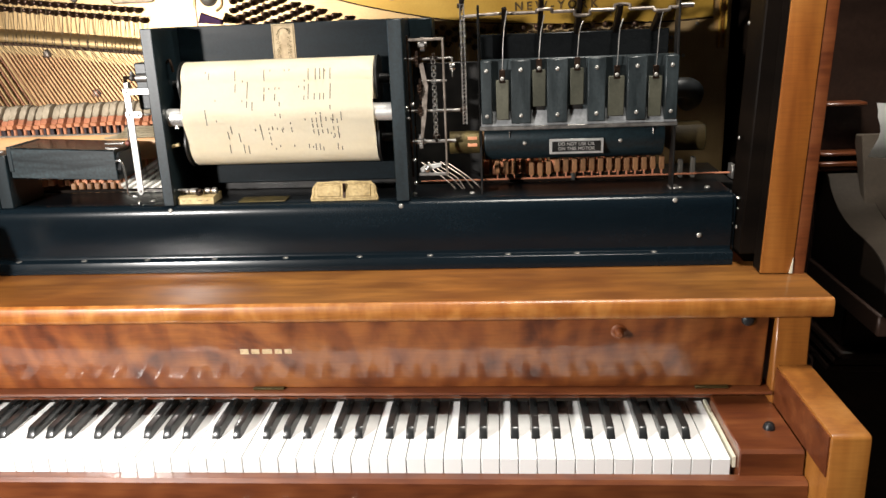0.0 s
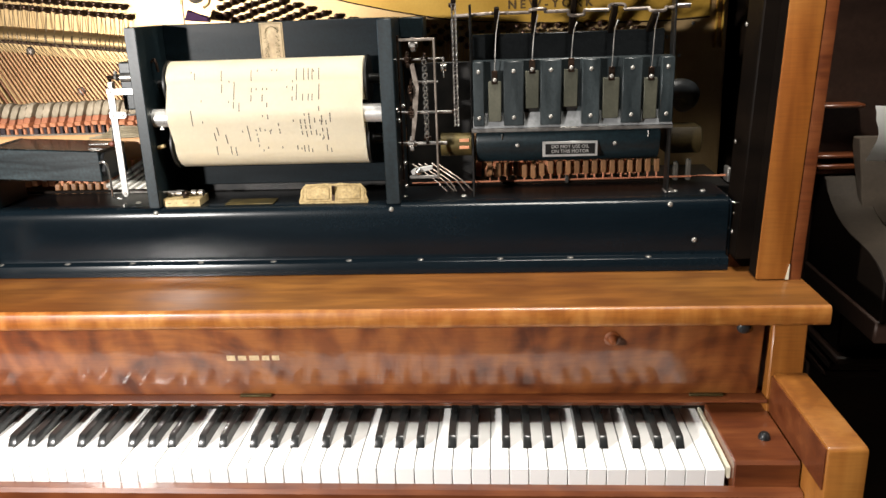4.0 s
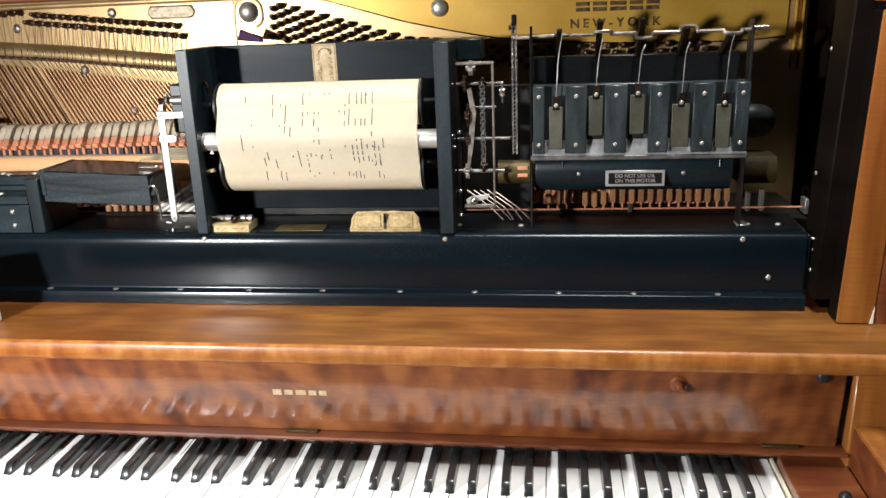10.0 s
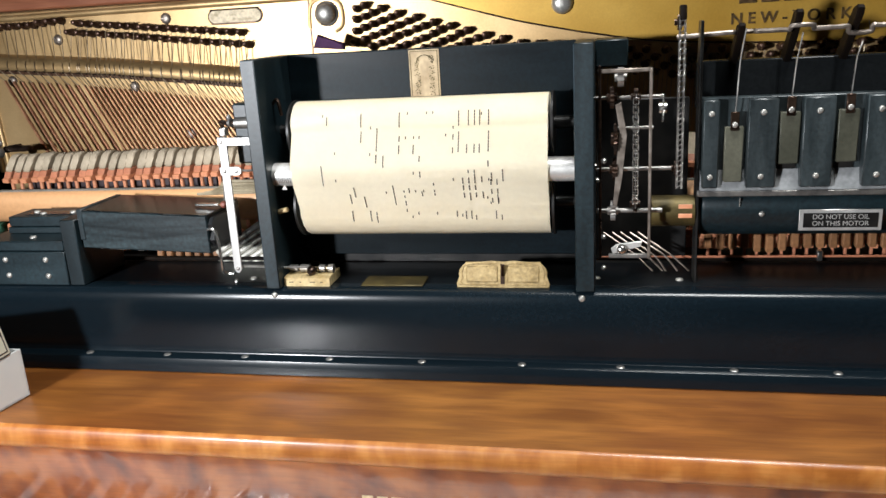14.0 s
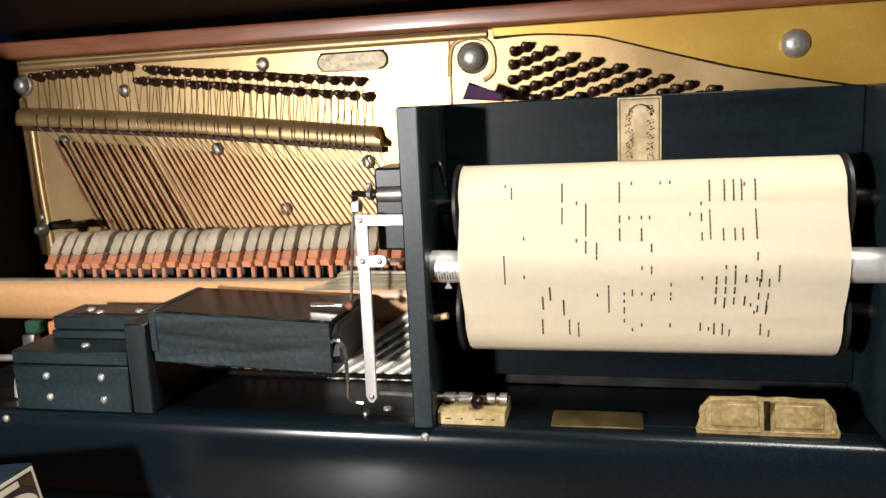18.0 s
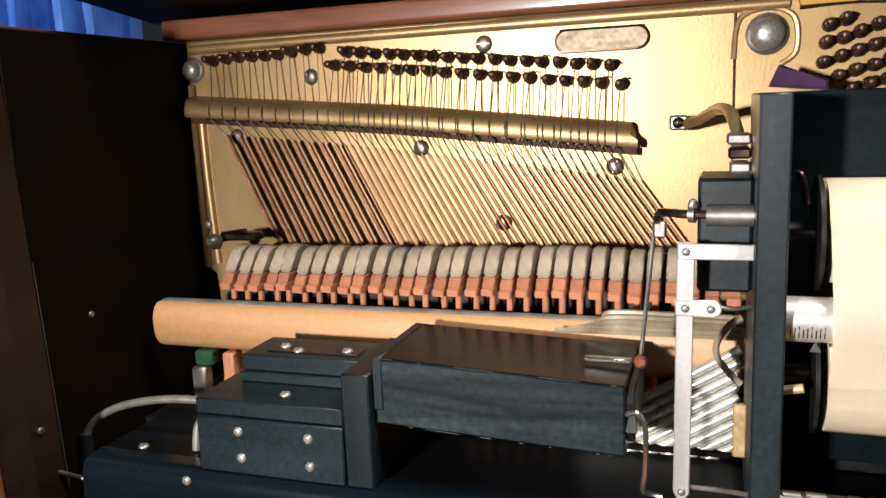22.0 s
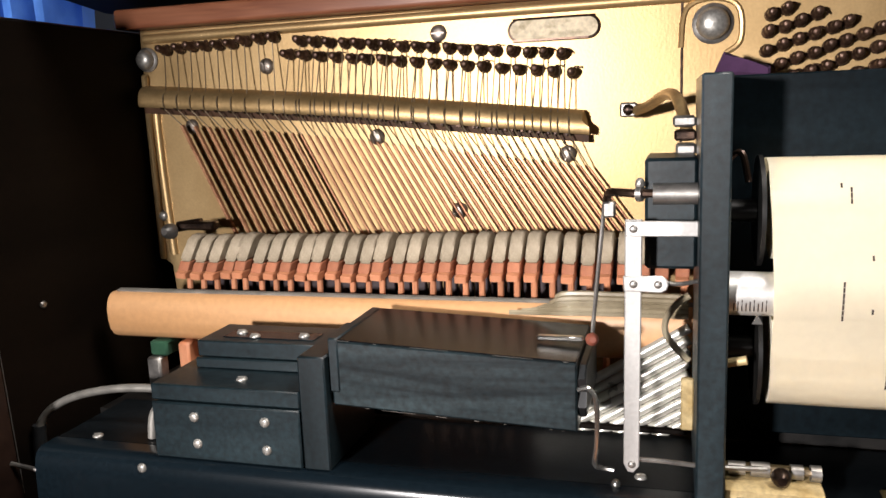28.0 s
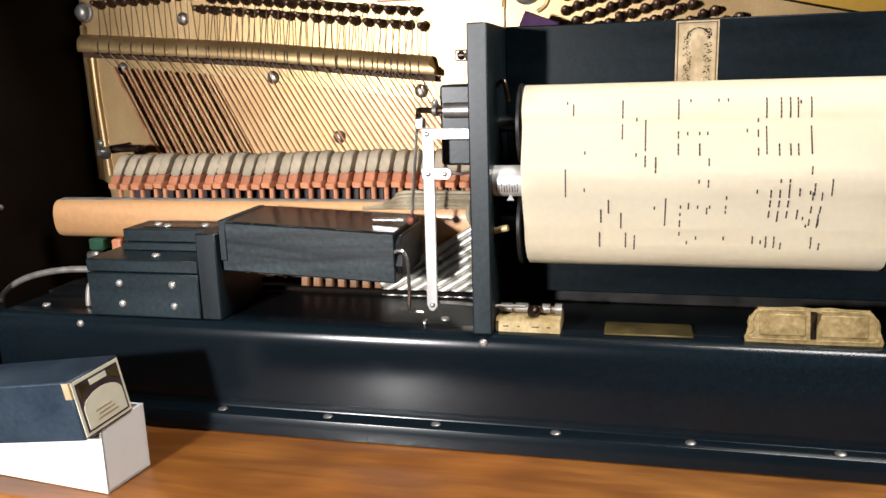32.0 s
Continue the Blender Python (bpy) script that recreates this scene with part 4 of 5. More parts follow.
for x, z in ((-0.553, 1.0045), (-0.158, 1.0045), (0.19, 1.0045), (0.584, 1.0045), (0.619, 0.953), (-0.615, 0.955)):
    piece("screw", STEEL_SCREW, (x, 0.2512 if z > 1 else 0.2475, z), tray, (0, (x * 700) % 90, 0))
for x, y in ((-0.615, 0.282), (0.205, 0.3), (0.293, 0.296), (-0.2, 0.29), (0.6, 0.3), (0.64, 0.3)):
    piece("screw", TOP_SCREW, (x, y, 1.0113), tray)
part("latch_wire", hose(fresh(), [(0.666, 0.255, 1.006), (0.683, 0.25, 1.002), (0.689, 0.248, 0.992), (0.682, 0.25, 0.989), (0.672, 0.253, 0.99)], 0.0016, 8), NICKEL, tray, "bent nickel latch wire")
# scuffed paint line above the moulding
bm = fresh()
for x0, x1 in ((0.19, 0.245), (0.27, 0.282), (0.555, 0.648)):
    k = x0
    while k < x1:
        w = random.uniform(0.002, 0.012)
        block(bm, k, min(k + w, x1), 0.2335, 0.2341, 0.9293 + random.uniform(-0.0006, 0.0004), 0.9304, 0)
        k += w + random.uniform(0.001, 0.006)
tagged(part("paint_scuff", bm, DULL_STEEL, tray, "pale worn paint"), kind="stuff")

# ---- spool box ----
spool = thing("spool_box", (0.018, 0.3, 1.0118), "ebonised wooden spool box of a player piano", "spool box")
part("side_board", block(fresh(), -0.167, -0.1505, 0.2515, 0.362, 1.0118, 1.268, 0.0012), EBONY_UP, spool)
part("side_board", block(fresh(), 0.1835, 0.2035, 0.2515, 0.362, 1.0118, 1.268, 0.0012), EBONY_UP, spool)
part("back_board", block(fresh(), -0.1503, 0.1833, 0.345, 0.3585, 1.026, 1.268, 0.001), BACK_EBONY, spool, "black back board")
part("paper_label", block(fresh(), -0.004, 0.031, 0.3438, 0.3448, 1.212, 1.2665, 0.0002), LABEL, spool, "aged ornamental paper label")
bm = fresh()
orn = random.Random(3)
for k in range(150):
    side = orn.choice((0.0018, 0.0185))
    x, z, w, h = side + orn.uniform(0.0, 0.006), orn.uniform(1.2155, 1.26), orn.uniform(0.0005, 0.0016), orn.uniform(0.0004, 0.0014)
    block(bm, x, x + w, 0.3433, 0.3437, z, z + h, 0)
for k in range(40):
    a = orn.uniform(0, math.pi)
    x, z = 0.0135 + 0.009 * math.cos(a), 1.251 + 0.009 * math.sin(a)
    block(bm, x, x + 0.0012, 0.3433, 0.3437, z, z + 0.0009, 0)
for x0, x1, z0, z1 in ((-0.0025, -0.0018, 1.2135, 1.265), (0.0288, 0.0295, 1.2135, 1.265), (-0.0025, 0.0295, 1.2645, 1.2652), (-0.0025, 0.0295, 1.2132, 1.2139)):
    block(bm, x0, x1, 0.3432, 0.3437, z0, z1, 0)
part("label_print", bm, BRASS_DARK, spool, "brown ornament bars", 0)
# tracker bar: a silver tube with slots
bar = part("tracker_bar", rod(fresh(), (-0.1503, 0.2765, 1.14), (0.1833, 0.2765, 1.14), 0.013, 24), ALU, spool, "bright nickel tracker bar")
bm = fresh()
for k in range(9):
    rod(bm, (-0.147 + 0.0022 * k, 0.2655, 1.132), (-0.147 + 0.0022 * k, 0.2635, 1.137 + 0.001 * (k % 3)), 0.0003, 4)
part("tracker_scale", bm, BLUED, spool, "fine scale marks", 0)
part("scale_pointer", prism(fresh(), [(-0.1375, 1.126), (-0.1315, 1.126), (-0.1345, 1.1315)], 0.259, 0.2605, "y"), NICKEL, spool)
# flanges of the supply roll and the take-up roll
for z, r in ((1.185, 0.034), (1.098, 0.036)):
    for xa, xb in ((-0.132, -0.1295), (0.1585, 0.161)):
        part("flange", rod(fresh(), (xa, 0.308, z), (xb, 0.308, z), r, 32), BLACK_IRON, spool, "black roll flange")
    for xa, xb in ((-0.1503, -0.1321), (0.1611, 0.1833)):
        part("chuck", rod(fresh(), (xa, 0.308, z), (xb, 0.308, z), 0.007, 14), BLACK_IRON, spool)
part("stub_pin", rod(fresh(), (-0.1503, 0.272, 1.098), (-0.1385, 0.27, 1.101), 0.0028, 10), BRASS, spool, "short brass pin")
part("stub_pin", hose(fresh(), [(-0.1503, 0.29, 1.218), (-0.143, 0.286, 1.222), (-0.139, 0.284, 1.205)], 0.002, 8), BLUED, spool)
part("corner_block", block(fresh(), 0.2037, 0.2385, 0.34, 0.40, 1.238, 1.267, 0.0015), EBONY, spool)

# added black strip keeps the gap below the back board dark
part("floor_baffle", block(fresh(), -0.1503, 0.1833, 0.3615, 0.366, 1.0118, 1.04, 0.0005), BLACK_IRON, spool, "added black strip closing the dark gap")
# music roll paper over the two spools and the bar
def paper_line():
    top = [(0.308 - 0.0315 * math.cos(radians(a)), 1.186 + 0.0315 * math.sin(radians(a))) for a in range(150, -3, -8)]
    down = [(0.262 - 0.0018 * math.cos(k), 1.152 - 0.012 * k) for k in (0, 1, 2)]
    low = [(0.308 - 0.034 * math.cos(radians(a)), 1.097 - 0.034 * math.sin(radians(a))) for a in (-8, 10, 30, 50, 75, 100, 140)]
    return top + down + low
music = thing("music_roll", (0.0145, 0.3, 1.03), "perforated buff paper music roll threaded on the spool box", "music roll")
line = paper_line()
bm = fresh()
ring = []
for i, (y, z) in enumerate(line):
    f = i / (len(line) - 1)
    x0 = -0.1275 + 0.004 * max(0, (f - 0.55)) / 0.45
    ring.append([bm.verts.new((x0 + (0.156 - x0) * k / 12, y + 0.0004 * math.sin(k * 1.3 + i), z)) for k in range(13)])
for one, two in zip(ring, ring[1:]):
    for k in range(12):
        bm.faces.new((one[k], one[k + 1], two[k + 1], two[k]))
bmesh.ops.solidify(bm, geom=bm.faces[:], thickness=0.0004)
part("paper", bm, PAPER, music, "buff paper with faint creases", 60)
for z, r in ((1.186, 0.0305), (1.097, 0.033)):
    part("wound_paper", rod(fresh(), (-0.124, 0.308, z), (0.155, 0.308, z), r, 32), PAPER, music)

def on_paper(s):
    """A place on the paper's outer line at s, from 0 at the top roll to 1 at the bottom."""
    d = [0.0]
    for a, b in zip(line, line[1:]):
        d.append(d[-1] + math.hypot(b[0] - a[0], b[1] - a[1]))
    w = s * d[-1]
    for i in range(len(line) - 1):
        if w <= d[i + 1] + 1e-9:
            f = (w - d[i]) / (d[i + 1] - d[i])
            a, b = line[i], line[i + 1]
            t = Vector((0, b[0] - a[0], b[1] - a[1])).normalized()
            return Vector((0, a[0] + f * (b[0] - a[0]), a[1] + f * (b[1] - a[1]))), t
bm = fresh()
def hole(x, s, long):
    k = 0.0
    while k < long:
        p, t = on_paper(min(s + k, 0.99))
        nrm = Vector((0, t.z, -t.y))
        nrm = nrm if nrm.y < 0 else -nrm
        c = Vector((x, p.y, p.z)) + nrm * 0.0005
        u, w = Vector((0.00055, 0, 0)), t * 0.00155
        bm.faces.new([bm.verts.new(c + a * u + b * w) for a, b in ((-1, -1), (1, -1), (1, 1), (-1, 1))])
        k += 0.0128
def at_height(z):
    return min((k / 400 for k in range(100, 396)), key=lambda q: abs(on_paper(q)[0].z - z))
def slots(xs, high, low):
    a, b = at_height(high), at_height(low)
    for x in xs:
        hole(x, a, max(b - a, 0.004))
slots((0.062, 0.0725, 0.079, 0.0845), 1.206, 1.19), slots((0.094,), 1.211, 1.189)
slots((0.062, 0.094), 1.181, 1.162), slots((0.071, 0.079, 0.0845), 1.168, 1.161)
slots((-0.046,), 1.201, 1.191), slots((-0.003,), 1.203, 1.19), slots((-0.028,), 1.187, 1.165), slots((-0.028,), 1.16, 1.154)
slots((-0.003,), 1.178, 1.174), slots((0.004, 0.013, 0.019), 1.1775, 1.1765), slots((-0.003, 0.013), 1.169, 1.162)
slots((0.034, 0.027), 1.206, 1.205)
slots((-0.062,), 1.117, 1.105), slots((-0.056,), 1.125, 1.113), slots((-0.0115,), 1.127, 1.105), slots((0.0, 0.006, 0.013, 0.022, 0.034), 1.121, 1.12)
slots((-0.063, -0.042), 1.096, 1.084), slots((-0.035,), 1.094, 1.082), slots((0.013, 0.034), 1.094, 1.093)
for k in range(3):
    slots((0.066, 0.0725, 0.079), 1.134 - 0.0085 * k, 1.129 - 0.0085 * k), slots((0.096, 0.1025), 1.132 - 0.011 * k, 1.126 - 0.011 * k)
slots((0.0865,), 1.135, 1.131), slots((0.0865,), 1.118, 1.114), slots((0.091,), 1.112, 1.109), slots((0.097,), 1.139, 1.13)
slots((0.066, 0.072, 0.099), 1.095, 1.087), slots((0.077, 0.105), 1.09, 1.084), slots((-0.09,), 1.15, 1.13), slots((-0.085,), 1.2, 1.192)
rnd = random.Random(11)
for k in range(34):
    z, x = rnd.uniform(1.09, 1.205), rnd.choice((0.0, 0.006, 0.013, 0.02, 0.034, 0.048, 0.056, 0.062, 0.0725, 0.079, 0.0865, 0.094))
    slots((x,), z, z - rnd.choice((0.001, 0.003, 0.005)))
for k in range(14):
    z, x = rnd.uniform(1.09, 1.205), rnd.choice((-0.09, -0.075, -0.062, -0.046, -0.035, -0.02, 0.102, 0.109))
    slots((x,), z, z - rnd.choice((0.001, 0.003, 0.01)))
tagged(part("perforation", bm, INK, music, "dark punched slots", 0), kind="stuff")

# brass fittings on the tray inside the box
scale = thing("tempo_scale", (-0.12, 0.28, 1.0118), "small brass tempo scale with steel rollers", "scale")
part("scale_plate", prism(fresh(), [(0.262, 1.0118), (0.262, 1.0215), (0.266, 1.0232), (0.3, 1.0232), (0.3, 1.0118)], -0.1495, -0.094, "x", 0.0006), BRASS, scale, "brass scale plate")
for k, w in enumerate((0.010, 0.004, 0.012, 0.006)):
    block_x = -0.143 + k * 0.0125
    part("scale_mark", block(fresh(), block_x, block_x + w * 0.5, 0.2614, 0.2619, 1.0165, 1.0174, 0), INK, scale, "", 0)
for x0, x1, r in ((-0.147, -0.137, 0.0042), (-0.134, -0.123, 0.0046), (-0.111, -0.104, 0.0046), (-0.1, -0.094, 0.005)):
    part("roller", rod(fresh(), (x0, 0.28, 1.0282), (x1, 0.28, 1.0282), r, 14), DULL_STEEL, scale)
part("pointer_knob", dome(fresh(), (-0.1175, 0.272, 1.0282), 0.0058, 0.008, (0, -1, 0), 14, False), BLUED, scale)
part("scale_axle", rod(fresh(), (-0.149, 0.28, 1.0282), (-0.094, 0.28, 1.0282), 0.0022, 8), STEEL, scale)
flat = tagged(part("brass_name_strip", block(fresh(), -0.058, 0.014, 0.264, 0.297, 1.0118, 1.0138, 0.0008), BRASS_DARK), "flat tarnished brass strip on the black tray", "brass strip")
cover = thing("brass_cover", (0.104, 0.27, 1.0118), "embossed worn brass cover standing on the tray, with a central slot", "brass plate")
LEAN = Matrix.Translation((0.104, 0.2635, 1.0118)) @ Matrix.Rotation(radians(-14), 4, "X")
def cover_part(name, bm, material, label=""):
    bmesh.ops.transform(bm, matrix=LEAN, verts=bm.verts)
    return part(name, bm, material, cover, label)
half = [(0.0, 0.0), (0.0505, 0.0), (0.0515, 0.004), (0.0495, 0.008), (0.0475, 0.012), (0.049, 0.016), (0.0475, 0.021), (0.043, 0.0245), (0.041, 0.0285), (0.024, 0.0285), (0.012, 0.0295), (0.0, 0.0285)]
cover_part("cover_plate", prism(fresh(), half + [(-x, z) for x, z in half[-2:0:-1]], 0.0, 0.0035, "y", 0.0008), PLATE_BRASS)
for x0, x1 in ((-0.04, -0.0055), (0.0055, 0.04)):
    cover_part("cover_panel", block(fresh(), x0, x1, -0.0011, 0.0004, 0.006, 0.0235, 0.0009), PLATE_BRASS, "raised worn panel")
cover_part("slot", block(fresh(), -0.0022, 0.0022, -0.0009, 0.0002, 0.004, 0.026, 0.0003), BLUED, "dark slot")
cover_part("slot_lever", rod(fresh(), (-0.0002, -0.0015, 0.013), (0.0004, -0.0065, 0.0245), 0.0016, 8), BLUED, "dark lever")
for sx in (-1, 1):
    cover_part("cover_scroll", hose(fresh(), [(sx * a, -0.0003, b) for a, b in ((0.005, 0.003), (0.03, 0.003), (0.046, 0.0035), (0.0475, 0.0065), (0.0445, 0.0105), (0.0455, 0.0155), (0.044, 0.0205), (0.0385, 0.0255), (0.006, 0.0262))], 0.0008, 6), PLATE_BRASS, "raised scroll border")
    cover_part("screw", dome(fresh(), (sx * 0.0465, 0.0, 0.0045), 0.002, 0.001, (0, -1, 0), 10), PLATE_BRASS)

# ---- air motor ----
motor = thing("air_motor", (0.45, 0.31, 1.0118), "black wooden player piano air motor with sliding valves", "air motor")
part("face_board", block(fresh(), 0.31, 0.587, 0.288, 0.304, 1.112, 1.2065, 0.0012), SLAT_GREY, motor, "grey valve face")
part("face_lip", block(fresh(), 0.307, 0.589, 0.281, 0.306, 1.1065, 1.1125, 0.001), DULL_STEEL, motor, "grey metal lip")
part("bellows_bank", block(fresh(), 0.314, 0.584, 0.3045, 0.36, 1.105, 1.19, 0.002), EBONY, motor)
part("top_board", block(fresh(), 0.309, 0.583, 0.336, 0.352, 1.19, 1.24, 0.0015), DULL_TOP, motor, "black upper board")
body = [(0.292, 1.1062), (0.287, 1.1), (0.2865, 1.09), (0.29, 1.078), (0.297, 1.067), (0.305, 1.0605), (0.335, 1.0605), (0.335, 1.1062)]
part("motor_body", prism(fresh(), body, 0.313, 0.574, "x", 0.003, 2), EBONY, motor, "rounded black motor body", 50)
for n, (x0, x1) in enumerate(((0.3105, 0.326), (0.353, 0.381), (0.404, 0.433), (0.461, 0.486), (0.516, 0.543), (0.5685, 0.5865))):
    s = part("valve_guide", block(fresh(), x0, x1, 0.2755, 0.2878, 1.1165, 1.2055, 0.0012), SLAT_GREY, motor, "worn black guide slat")
    for z in (1.128, 1.192):
        o = new("screw", SMALL_SCREW)
        o.location = ((x0 + x1) / 2, 0.2755, z)
        o.parent = s
drops = (0.005, 0.0225, 0.0235, 0.006, 0.004)
heads = (0.0105, 0.004, -0.007, -0.006, 0.001)
part("seat_ledge", prism(fresh(), [(0.2812, 1.1128), (0.2872, 1.1335), (0.2876, 1.1335), (0.2876, 1.1128)], 0.3095, 0.5875, "x"), SEAT_GREY, motor, "pale worn metal ledge", 0)
for n, (x0, x1) in enumerate(((0.3305, 0.351), (0.382, 0.4035), (0.4355, 0.457), (0.489, 0.514), (0.545, 0.566))):
    z0, z1 = 1.117 + drops[n], 1.1745 + drops[n] * 0.75
    v = part("slide_valve", block(fresh(), x0 + 0.0012, x1 - 0.0012, 0.2795, 0.2858, z0, z1, 0.001), VALVE_GREEN, motor, "grey-green sliding valve")
    xm = (x0 + x1) / 2
    part("valve_clip", block(fresh(), xm - 0.0042, xm + 0.0042, 0.2776, 0.2794, z1 - 0.004, z1 + 0.015, 0.0008), BLUED, v, "dark clip")
    o = new("screw", SMALL_SCREW)
    o.location = (xm, 0.2776, z1 + 0.002)
    o.parent = v
    part("connecting_wire", hose(fresh(), [(xm, 0.28, z1 + 0.012), (xm + 0.001, 0.279, z1 + 0.03), (xm + 0.003, 0.281, 1.242), (xm + 0.008, 0.286, 1.262 + heads[n])], 0.0008, 6), DULL_STEEL, motor, "thin steel wire")
    part("port", block(fresh(), x0 + 0.003, x1 - 0.003, 0.2855, 0.2862, 1.1337, 1.1395, 0), BLACK_IRON, motor, "", 0)
    top = (1.277, 1.287, 1.288, 1.275, 1.264)[n]
    arm_side = [(0.356, 1.236), (0.33, 1.236), (0.286, top - 0.008), (0.284, top - 0.002), (0.288, top + 0.001), (0.299, top - 0.001)]
    part("crank_arm", prism(fresh(), arm_side, xm + 0.0005, xm + 0.0075, "x", 0.0012), DARK_WOOD, motor, "slim dark wooden crank arm")
crank = [(0.285, 0.3, 1.267)]
for n, xm in enumerate((0.341, 0.393, 0.446, 0.501, 0.555)):
    a = n * 144
    dy, dz = 0.006 * math.cos(radians(a)), 0.006 * math.sin(radians(a))
    for dx, k in ((-0.018, 0), (-0.011, 0), (-0.009, 1), (0.009, 1), (0.011, 0), (0.018, 0)):
        crank.append((xm + dx + 0.008, 0.295 + k * dy, 1.269 + k * dz))
crank.append((0.602, 0.291, 1.271))
part("crankshaft", hose(fresh(), crank, 0.0024, 8), OLD_STEEL, motor, "cranked steel shaft")
part("shaft_end", rod(fresh(), (0.585, 0.292, 1.271), (0.606, 0.291, 1.271), 0.0034, 10), NICKEL, motor)
for x in (0.308, 0.5865):
    part("standard", block(fresh(), x - 0.0015, x + 0.0015, 0.286, 0.31, 1.0118, 1.282, 0.0005), BLACK_IRON, motor, "black iron standard")
part("standard_foot", block(fresh(), 0.583, 0.598, 0.286, 0.31, 1.0118, 1.015, 0.001), DULL_STEEL, motor)
plq = part("notice_plate", block(fresh(), 0.4075, 0.4855, 0.2835, 0.2848, 1.0695, 1.0915, 0.0005), ALU, motor, "small bright notice plate")
part("notice_field", block(fresh(), 0.4115, 0.4815, 0.2826, 0.2834, 1.073, 1.088, 0), BLACK_IRON, plq, "black field", 0)
words("notice_text", "DO NOT USE OIL\nON THIS MOTOR", 0.0068, (0.4465, 0.2824, 1.0805), ALU, plq, (90, 0, 0), 0.0002, "silver raised words")
for x, z in ((0.372, 1.0865), (0.51, 1.0865)):
    piece("screw", SMALL_SCREW, (x, 0.2872, z), motor)
for x in (0.35, 0.556):
    part("tack", rod(fresh(), (x, 0.2862, 1.095), (x, 0.286, 1.104), 0.0009, 6), NICKEL, motor)
# wind trunk at the treble end
trunk = thing("wind_trunk", (0.62, 0.4, 1.0118), "black elbow pipe and brown cloth-covered wind trunk", "wind pipe")
part("elbow", hose(fresh(), [(0.588, 0.36, 1.15), (0.615, 0.362, 1.152), (0.63, 0.375, 1.145), (0.637, 0.41, 1.13), (0.638, 0.45, 1.12)], 0.015, 16), RUBBER, trunk, "glossy black elbow")
part("trunk_box", prism(fresh(), [(0.33, 1.062), (0.324, 1.07), (0.3225, 1.08), (0.3245, 1.092), (0.331, 1.1), (0.375, 1.1), (0.375, 1.06)], 0.59, 0.641, "x", 0.003, 2), TRUNK_CLOTH, trunk, "olive-brown covered trunk")
for x, h in ((0.613, 0.028), (0.632, 0.032)):
    part("felt_block", block(fresh(), x, x + 0.0065, 0.37, 0.38, 1.0118, 1.0118 + h, 0.001), FELT_DARK, trunk)
for x, z in ((0.62, 1.22), (0.64, 1.19), (0.615, 1.17), (0.66, 1.24)):
    piece("rivet", SMALL_SCREW, (x, PY - 0.002, z), trunk)

# ---- transmission between spool box and motor ----
gear = thing("transmission", (0.25, 0.29, 1.0118), "nickel-framed gear and chain transmission of the roll drive", "gear frame")
part("frame_bar", block(fresh(), 0.2572, 0.2602, 0.262, 0.268, 1.045, 1.24, 0.0008), OLD_STEEL, gear, "upright steel bar")
part("frame_bar", block(fresh(), 0.2075, 0.2105, 0.262, 0.268, 1.045, 1.245, 0.0008), BLUED, gear, "upright dark bar")
part("cross_bar", block(fresh(), 0.2065, 0.2605, 0.263, 0.2675, 1.237, 1.241, 0.0008), OLD_STEEL, gear)
part("cross_bar", block(fresh(), 0.2175, 0.2605, 0.263, 0.2675, 1.046, 1.0505, 0.0008), DULL_STEEL, gear)
for z, x0, x1, r in ((1.212, 0.2035, 0.272, 0.0018), (1.181, 0.225, 0.262, 0.0018), (1.139, 0.205, 0.287, 0.0022), (1.095, 0.205, 0.272, 0.0026)):
    part("axle", rod(fresh(), (x0, 0.274, z), (x1, 0.274, z), r, 10), DULL_STEEL, gear, "steel axle")
def wheel(x, z, r, w, teeth, material, name, y=0.274):
    bm = fresh()
    pts = []
    for k in range(teeth * 2):
        rr = r if k % 2 else r * 0.86
        pts.append((y + rr * math.cos(math.pi * k / teeth), z + rr * math.sin(math.pi * k / teeth)))
    prism(bm, pts, x, x + w, "x")
    rod(bm, (x - 0.003, y, z), (x + w + 0.003, y, z), r * 0.42, 12)
    return part(name, bm, material, gear)
for x, z, r, w, t, mt, nm in ((0.219, 1.212, 0.011, 0.004, 14, BLUED, "sprocket"), (0.2425, 1.212, 0.0085, 0.004, 12, BLUED, "sprocket"), (0.2425, 1.102, 0.0085, 0.004, 12, BLUED, "sprocket"),
                              (0.2215, 1.139, 0.0115, 0.005, 16, BLUED, "gear_wheel"), (0.223, 1.17, 0.016, 0.003, 22, BLUED, "gear_wheel"), (0.2195, 1.095, 0.0105, 0.005, 18, DULL_STEEL, "gear_wheel"),
                              (0.2265, 1.232, 0.0095, 0.006, 10, DULL_STEEL, "gear_wheel"), (0.283, 1.139, 0.0075, 0.004, 12, BLUED, "sprocket"), (0.283, 1.282, 0.0075, 0.004, 12, BLUED, "sprocket"), (0.27, 1.2, 0.014, 0.0014, 26, NICKEL, "disc")):
    wheel(x, z, r, w, t, mt, nm)
part("shift_lever", prism(fresh(), [(0.224, 1.205), (0.23, 1.208), (0.236, 1.175), (0.231, 1.13), (0.226, 1.1), (0.222, 1.102), (0.226, 1.15), (0.229, 1.178)], 0.266, 0.2685, "y", 0.0005), OLD_STEEL, gear, "curved steel shift lever")
